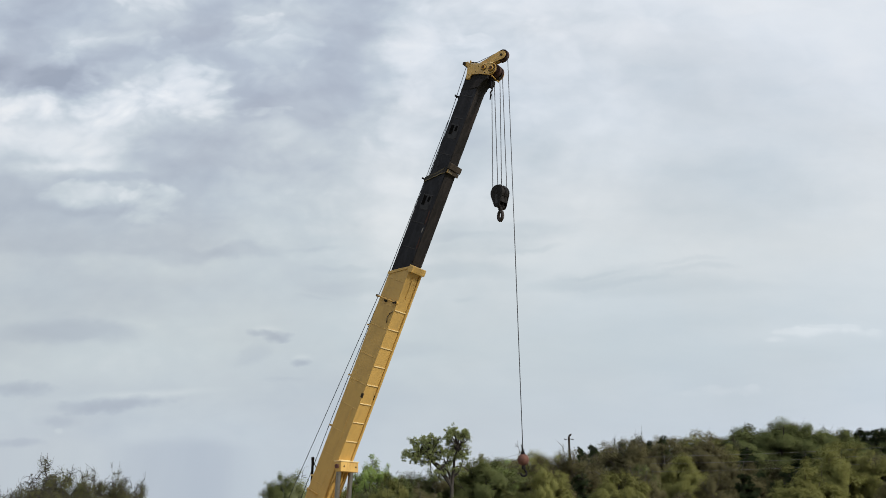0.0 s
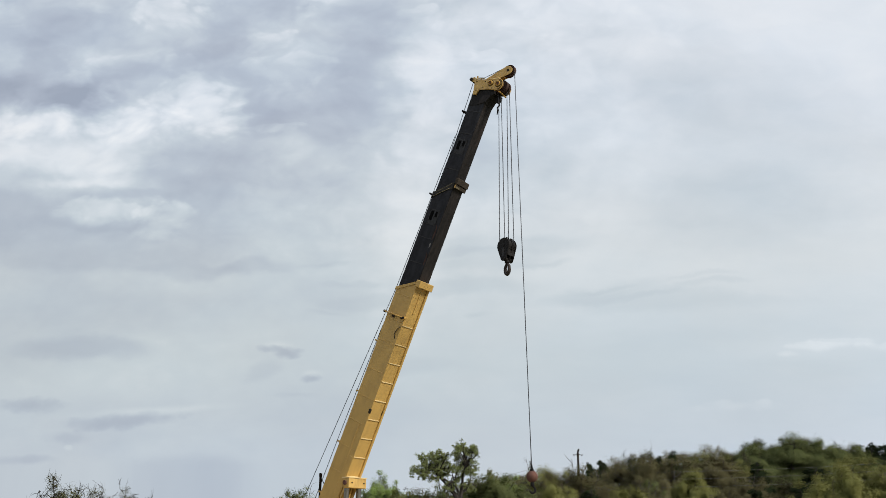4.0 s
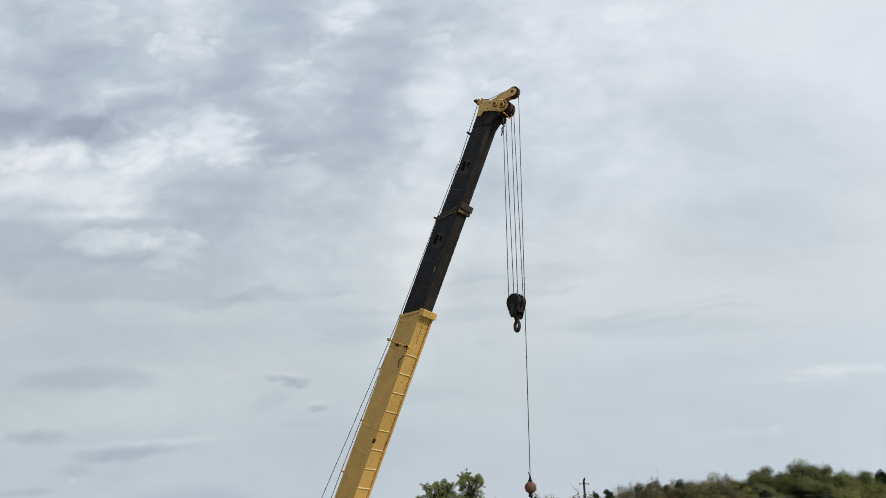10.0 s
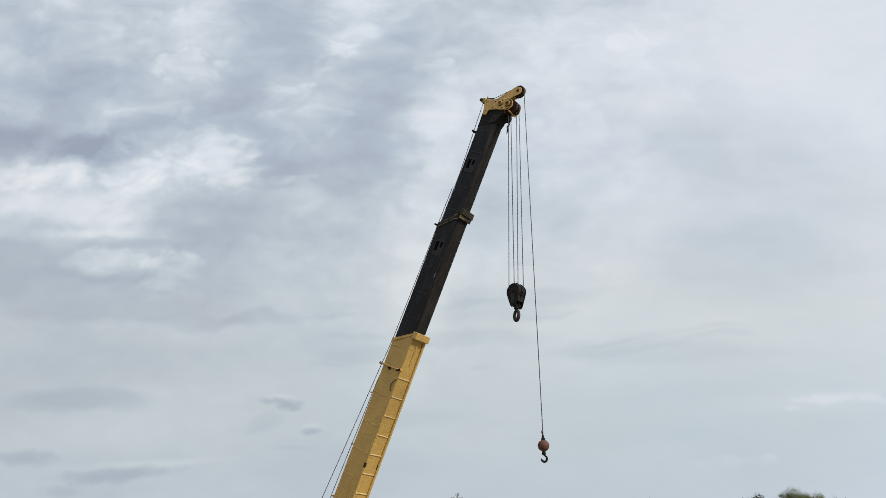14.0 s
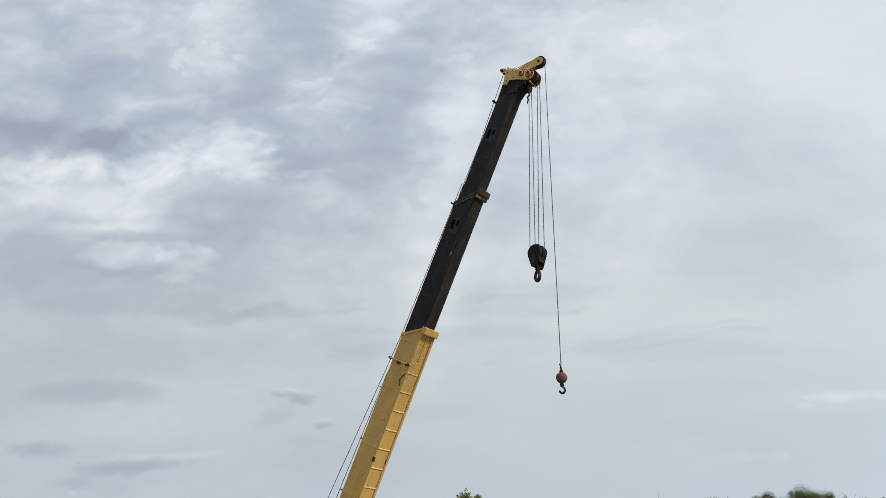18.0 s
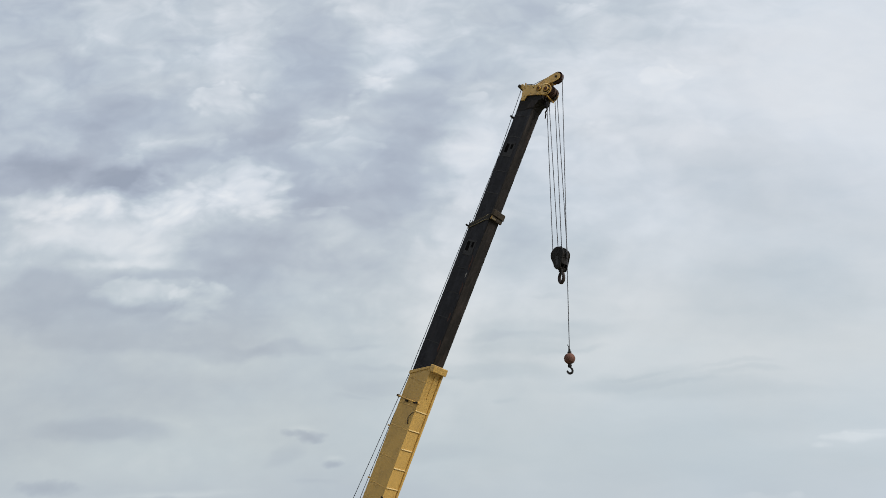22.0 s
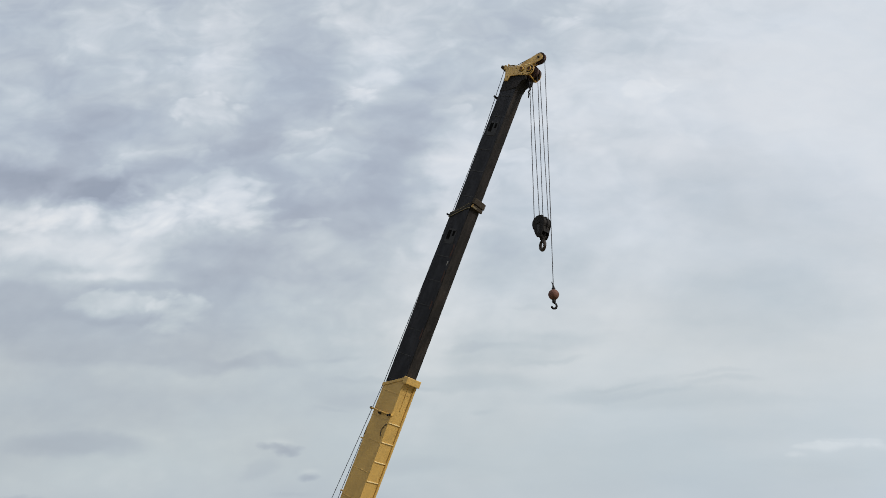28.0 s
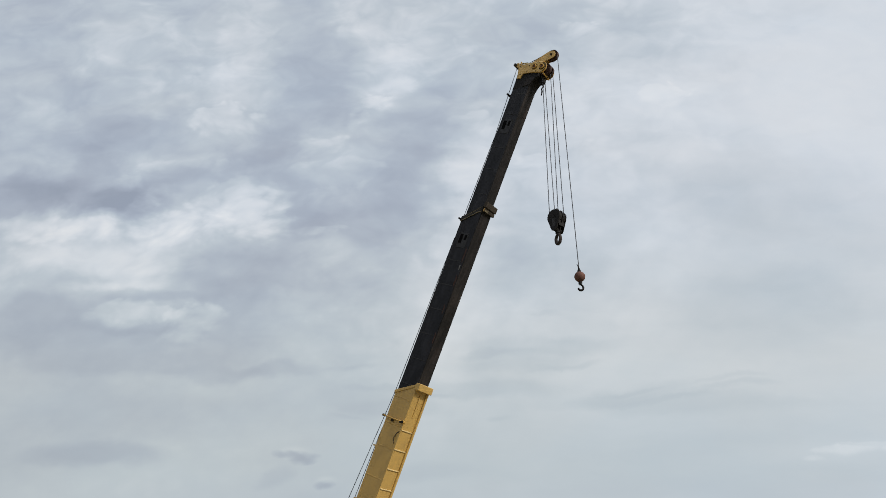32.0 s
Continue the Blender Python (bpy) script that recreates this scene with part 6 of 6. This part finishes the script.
    walk(hook_block, hung([
        (0.0, (1.544, 21.600, 10.097), (1.535, 21.600, 13.701)),
        (0.5, (1.593, 21.594, 9.981), (1.544, 21.594, 13.695)),
        (1.0, (1.620, 21.592, 9.856), (1.546, 21.592, 13.693)),
        (1.5, (1.583, 21.596, 9.711), (1.541, 21.596, 13.697)),
        (2.0, (1.534, 21.596, 9.569), (1.542, 21.596, 13.697)),
        (2.5, (1.482, 21.594, 9.386), (1.545, 21.594, 13.695)),
        (3.0, (1.430, 21.594, 9.282), (1.545, 21.594, 13.695)),
        (3.5, (1.454, 21.591, 9.128), (1.548, 21.591, 13.692)),
        (5.5, (1.644, 21.595, 8.698), (1.542, 21.595, 13.696)),
        (6.0, (1.617, 21.594, 8.548), (1.543, 21.594, 13.695)),
        (6.5, (1.556, 21.594, 8.415), (1.544, 21.594, 13.695)),
        (7.0, (1.509, 21.595, 8.262), (1.542, 21.595, 13.696)),
        (7.5, (1.451, 21.594, 8.123), (1.544, 21.594, 13.695)),
        (8.0, (1.424, 21.595, 8.015), (1.543, 21.595, 13.696)),
        (8.5, (1.458, 21.593, 7.894), (1.545, 21.593, 13.694)),
        (9.0, (1.491, 21.585, 7.937), (1.557, 21.585, 13.709)),
        (9.5, (1.572, 21.563, 8.079), (1.591, 21.563, 13.801)),
        (10.0, (1.635, 21.539, 8.192), (1.625, 21.539, 13.896)),
        (10.5, (1.721, 21.515, 8.323), (1.661, 21.515, 13.991)),
        (11.0, (1.764, 21.489, 8.448), (1.699, 21.489, 14.084)),
        (11.5, (1.806, 21.459, 8.537), (1.743, 21.459, 14.173)),
        (12.0, (1.811, 21.430, 8.648), (1.787, 21.430, 14.263)),
        (12.5, (1.789, 21.407, 8.770), (1.822, 21.407, 14.359)),
        (13.0, (1.797, 21.385, 8.861), (1.854, 21.385, 14.455)),
        (13.5, (1.804, 21.360, 8.970), (1.890, 21.360, 14.550)),
        (14.0, (1.828, 21.335, 9.080), (1.928, 21.335, 14.643)),
        (14.5, (1.897, 21.311, 9.231), (1.963, 21.311, 14.738)),
        (16.5, (2.172, 21.226, 9.719), (2.089, 21.226, 15.106)),
        (17.0, (2.164, 21.196, 9.806), (2.133, 21.196, 15.189)),
        (17.5, (2.151, 21.162, 9.910), (2.184, 21.162, 15.269)),
        (18.0, (2.142, 21.136, 9.983), (2.222, 21.136, 15.357)),
        (18.5, (2.152, 21.119, 10.121), (2.247, 21.119, 15.453)),
        (19.0, (2.179, 21.103, 10.230), (2.272, 21.103, 15.549)),
        (19.5, (2.241, 21.087, 10.372), (2.295, 21.087, 15.646)),
        (20.0, (2.333, 21.068, 10.485), (2.323, 21.068, 15.739)),
        (20.5, (2.430, 21.042, 10.627), (2.361, 21.042, 15.815)),
        (21.0, (2.484, 21.010, 10.741), (2.408, 21.010, 15.885)),
        (21.5, (2.552, 20.968, 10.813), (2.470, 20.968, 15.946)),
        (22.0, (2.543, 20.939, 10.907), (2.514, 20.939, 16.017)),
        (22.5, (2.521, 20.930, 10.999), (2.526, 20.930, 16.109)),
        (23.0, (2.496, 20.917, 11.114), (2.547, 20.917, 16.195)),
        (23.5, (2.516, 20.891, 11.182), (2.584, 20.891, 16.271)),
        (24.0, (2.544, 20.866, 11.285), (2.621, 20.866, 16.347)),
        (24.5, (2.604, 20.842, 11.386), (2.658, 20.842, 16.424)),
        (25.0, (2.678, 20.810, 11.485), (2.704, 20.810, 16.494)),
        (25.5, (2.752, 20.779, 11.581), (2.751, 20.779, 16.564)),
        (27.5, (2.813, 20.727, 11.986), (2.827, 20.727, 16.922)),
        (28.0, (2.800, 20.723, 12.092), (2.833, 20.723, 17.019)),
        (28.5, (2.791, 20.723, 12.199), (2.834, 20.723, 17.097)),
        (29.0, (2.826, 20.704, 12.266), (2.862, 20.704, 17.160)),
        (29.5, (2.900, 20.675, 12.329), (2.905, 20.675, 17.182)),
        (30.0, (2.964, 20.655, 12.359), (2.934, 20.655, 17.192)),
        (30.5, (2.982, 20.648, 12.345), (2.945, 20.648, 17.203)),
        (31.0, (3.009, 20.641, 12.379), (2.955, 20.641, 17.213)),
        (31.5, (2.964, 20.639, 12.362), (2.958, 20.639, 17.228)),
        (32.0, (2.935, 20.640, 12.393), (2.957, 20.640, 17.246)),
    ]))
    away = Matrix.Translation(-HEAD)
    for upper, lower, foot, lead in zip(upper_falls, lower_falls, FALLS, LEADS):
        down, up = [], []
        for t, low, head in swing:
            a = hang(low, head) @ Vector((*foot, 0.12))
            b = Vector(head) + Vector(lead)
            up.append((t, away @ hang(a, b)))
            down.append((t, away @ hang(b, b + b - a)))
        walk(lower, up)
        walk(upper, down)
    # the bird on the pole straightens up
    walk(perched_bird, [(0.0, pose(*POLE_TOP, 0, 40, 0)), (1.5, pose(*POLE_TOP, 0, 34, 0)), (6.0, pose(*POLE_TOP, 0, 18, 0)), (32.0, pose(*POLE_TOP, 0, 18, 0))])
    # the ball on its line
    walk(overhaul_ball, [
        (0.0, hang((1.952, 21.399, 3.162), (1.832, 21.399, 14.284))),
        (0.5, hang((1.823, 21.393, 3.159), (1.842, 21.393, 14.278))),
        (1.0, hang((1.763, 21.391, 3.150), (1.845, 21.391, 14.276))),
        (1.5, hang((1.692, 21.395, 3.135), (1.839, 21.395, 14.280))),
        (2.0, hang((1.677, 21.394, 3.119), (1.840, 21.394, 14.279))),
        (2.5, hang((1.709, 21.392, 3.100), (1.843, 21.392, 14.277))),
        (3.0, hang((1.775, 21.392, 3.149), (1.843, 21.392, 14.277))),
        (3.5, hang((1.864, 21.390, 3.136), (1.847, 21.390, 14.275))),
        (5.5, hang((2.100, 21.394, 3.165), (1.840, 21.394, 14.279))),
        (6.0, hang((2.074, 21.393, 3.161), (1.842, 21.393, 14.278))),
        (6.5, hang((2.011, 21.393, 3.141), (1.842, 21.393, 14.278))),
        (7.0, hang((1.926, 21.394, 3.130), (1.840, 21.394, 14.279))),
        (7.5, hang((1.840, 21.393, 3.136), (1.842, 21.393, 14.278))),
        (8.0, hang((1.749, 21.393, 3.123), (1.841, 21.393, 14.278))),
        (8.5, hang((1.693, 21.392, 3.143), (1.844, 21.392, 14.277))),
        (9.0, hang((1.675, 21.383, 3.172), (1.856, 21.383, 14.291))),
        (9.5, hang((1.708, 21.361, 3.404), (1.889, 21.361, 14.383))),
        (10.0, hang((1.786, 21.338, 3.571), (1.923, 21.338, 14.479))),
        (10.5, hang((1.903, 21.314, 3.799), (1.959, 21.314, 14.573))),
        (11.0, hang((2.032, 21.288, 3.966), (1.997, 21.288, 14.667))),
        (11.5, hang((2.204, 21.257, 4.197), (2.043, 21.257, 14.755))),
        (12.0, hang((2.291, 21.227, 4.386), (2.087, 21.227, 14.844))),
        (12.5, hang((2.384, 21.204, 4.592), (2.121, 21.204, 14.940))),
        (13.0, hang((2.423, 21.182, 4.779), (2.154, 21.182, 15.037))),
        (13.5, hang((2.390, 21.158, 4.975), (2.190, 21.158, 15.131))),
        (14.0, hang((2.350, 21.133, 5.148), (2.227, 21.133, 15.225))),
        (14.5, hang((2.283, 21.109, 5.341), (2.262, 21.109, 15.320))),
        (16.5, hang((2.227, 21.025, 6.073), (2.387, 21.025, 15.688))),
        (17.0, hang((2.341, 20.994, 6.266), (2.432, 20.994, 15.771))),
        (17.5, hang((2.505, 20.959, 6.463), (2.484, 20.959, 15.850))),
        (18.0, hang((2.623, 20.933, 6.677), (2.522, 20.933, 15.938))),
        (18.5, hang((2.756, 20.916, 6.889), (2.547, 20.916, 16.034))),
        (19.0, hang((2.833, 20.901, 7.090), (2.570, 20.901, 16.131))),
        (19.5, hang((2.870, 20.886, 7.289), (2.593, 20.886, 16.229))),
        (20.0, hang((2.839, 20.867, 7.466), (2.621, 20.867, 16.322))),
        (20.5, hang((2.788, 20.841, 7.624), (2.659, 20.841, 16.398))),
        (21.0, hang((2.716, 20.808, 7.790), (2.707, 20.808, 16.467))),
        (21.5, hang((2.645, 20.765, 7.911), (2.772, 20.765, 16.526))),
        (22.0, hang((2.627, 20.734, 8.089), (2.817, 20.734, 16.596))),
        (22.5, hang((2.627, 20.727, 8.255), (2.828, 20.727, 16.689))),
        (23.0, hang((2.701, 20.714, 8.447), (2.847, 20.714, 16.776))),
        (23.5, hang((2.838, 20.688, 8.602), (2.885, 20.688, 16.852))),
        (24.0, hang((2.971, 20.663, 8.787), (2.922, 20.663, 16.928))),
        (24.5, hang((3.124, 20.638, 8.987), (2.960, 20.638, 17.004))),
        (25.0, hang((3.214, 20.606, 9.139), (3.007, 20.606, 17.073))),
        (25.5, hang((3.261, 20.574, 9.334), (3.054, 20.574, 17.143))),
        (27.5, hang((3.036, 20.525, 9.911), (3.127, 20.525, 17.503))),
        (28.0, hang((2.985, 20.522, 10.041), (3.132, 20.522, 17.601))),
        (28.5, hang((3.018, 20.522, 10.172), (3.131, 20.522, 17.681))),
        (29.0, hang((3.097, 20.503, 10.311), (3.159, 20.503, 17.743))),
        (29.5, hang((3.228, 20.473, 10.432), (3.203, 20.473, 17.764))),
        (30.0, hang((3.346, 20.452, 10.491), (3.234, 20.452, 17.773))),
        (30.5, hang((3.438, 20.445, 10.526), (3.245, 20.445, 17.783))),
        (31.0, hang((3.501, 20.438, 10.608), (3.256, 20.438, 17.794))),
        (31.5, hang((3.494, 20.436, 10.641), (3.259, 20.436, 17.809))),
        (32.0, hang((3.394, 20.437, 10.654), (3.257, 20.437, 17.827))),
    ])
    walk(whip_line, [
        (0.0, hang((1.832, 21.399, 14.284), (1.712, 21.399, 25.406))),
        (0.5, hang((1.842, 21.393, 14.278), (1.860, 21.393, 25.396))),
        (1.0, hang((1.845, 21.391, 14.276), (1.927, 21.391, 25.401))),
        (1.5, hang((1.839, 21.395, 14.280), (1.986, 21.395, 25.425))),
        (2.0, hang((1.840, 21.394, 14.279), (2.002, 21.394, 25.440))),
        (2.5, hang((1.843, 21.392, 14.277), (1.977, 21.392, 25.454))),
        (3.0, hang((1.843, 21.392, 14.277), (1.911, 21.392, 25.405))),
        (3.5, hang((1.847, 21.390, 14.275), (1.829, 21.390, 25.413))),
        (5.5, hang((1.840, 21.394, 14.279), (1.580, 21.394, 25.393))),
        (6.0, hang((1.842, 21.393, 14.278), (1.610, 21.393, 25.394))),
        (6.5, hang((1.842, 21.393, 14.278), (1.674, 21.393, 25.414))),
        (7.0, hang((1.840, 21.394, 14.279), (1.755, 21.394, 25.427))),
        (7.5, hang((1.842, 21.393, 14.278), (1.844, 21.393, 25.419))),
        (8.0, hang((1.841, 21.393, 14.278), (1.933, 21.393, 25.433))),
        (8.5, hang((1.844, 21.392, 14.277), (1.994, 21.392, 25.410))),
        (9.0, hang((1.856, 21.383, 14.291), (2.037, 21.383, 25.410))),
        (9.5, hang((1.889, 21.361, 14.383), (2.070, 21.361, 25.362))),
        (10.0, hang((1.923, 21.338, 14.479), (2.061, 21.338, 25.386))),
        (10.5, hang((1.959, 21.314, 14.573), (2.015, 21.314, 25.348))),
        (11.0, hang((1.997, 21.288, 14.667), (1.963, 21.288, 25.367))),
        (11.5, hang((2.043, 21.257, 14.755), (1.882, 21.257, 25.313))),
        (12.0, hang((2.087, 21.227, 14.844), (1.883, 21.227, 25.303))),
        (12.5, hang((2.121, 21.204, 14.940), (1.859, 21.204, 25.287))),
        (13.0, hang((2.154, 21.182, 15.037), (1.884, 21.182, 25.295))),
        (13.5, hang((2.190, 21.158, 15.131), (1.989, 21.158, 25.287))),
        (14.0, hang((2.227, 21.133, 15.225), (2.104, 21.133, 25.302))),
        (14.5, hang((2.262, 21.109, 15.320), (2.242, 21.109, 25.299))),
        (16.5, hang((2.387, 21.025, 15.688), (2.547, 21.025, 25.303))),
        (17.0, hang((2.432, 20.994, 15.771), (2.523, 20.994, 25.277))),
        (17.5, hang((2.484, 20.959, 15.850), (2.462, 20.959, 25.238))),
        (18.0, hang((2.522, 20.933, 15.938), (2.421, 20.933, 25.199))),
        (18.5, hang((2.547, 20.916, 16.034), (2.338, 20.916, 25.178))),
        (19.0, hang((2.570, 20.901, 16.131), (2.308, 20.901, 25.172))),
        (19.5, hang((2.593, 20.886, 16.229), (2.316, 20.886, 25.168))),
        (20.0, hang((2.621, 20.867, 16.322), (2.403, 20.867, 25.178))),
        (20.5, hang((2.659, 20.841, 16.398), (2.529, 20.841, 25.172))),
        (21.0, hang((2.707, 20.808, 16.467), (2.698, 20.808, 25.144))),
        (21.5, hang((2.772, 20.765, 16.526), (2.898, 20.765, 25.141))),
        (22.0, hang((2.817, 20.734, 16.596), (3.007, 20.734, 25.104))),
        (22.5, hang((2.828, 20.727, 16.689), (3.028, 20.727, 25.124))),
        (23.0, hang((2.847, 20.714, 16.776), (2.993, 20.714, 25.105))),
        (23.5, hang((2.885, 20.688, 16.852), (2.932, 20.688, 25.102))),
        (24.0, hang((2.922, 20.663, 16.928), (2.874, 20.663, 25.069))),
        (24.5, hang((2.960, 20.638, 17.004), (2.795, 20.638, 25.021))),
        (25.0, hang((3.007, 20.606, 17.073), (2.800, 20.606, 25.007))),
        (25.5, hang((3.054, 20.574, 17.143), (2.848, 20.574, 24.951))),
        (27.5, hang((3.127, 20.525, 17.503), (3.218, 20.525, 25.095))),
        (28.0, hang((3.132, 20.522, 17.601), (3.279, 20.522, 25.161))),
        (28.5, hang((3.131, 20.522, 17.681), (3.245, 20.522, 25.190))),
        (29.0, hang((3.159, 20.503, 17.743), (3.220, 20.503, 25.175))),
        (29.5, hang((3.203, 20.473, 17.764), (3.179, 20.473, 25.097))),
        (30.0, hang((3.234, 20.452, 17.773), (3.123, 20.452, 25.056))),
        (30.5, hang((3.245, 20.445, 17.783), (3.052, 20.445, 25.040))),
        (31.0, hang((3.256, 20.438, 17.794), (3.011, 20.438, 24.980))),
        (31.5, hang((3.259, 20.436, 17.809), (3.024, 20.436, 24.976))),
        (32.0, hang((3.257, 20.437, 17.827), (3.120, 20.437, 24.999))),
    ])


motions()
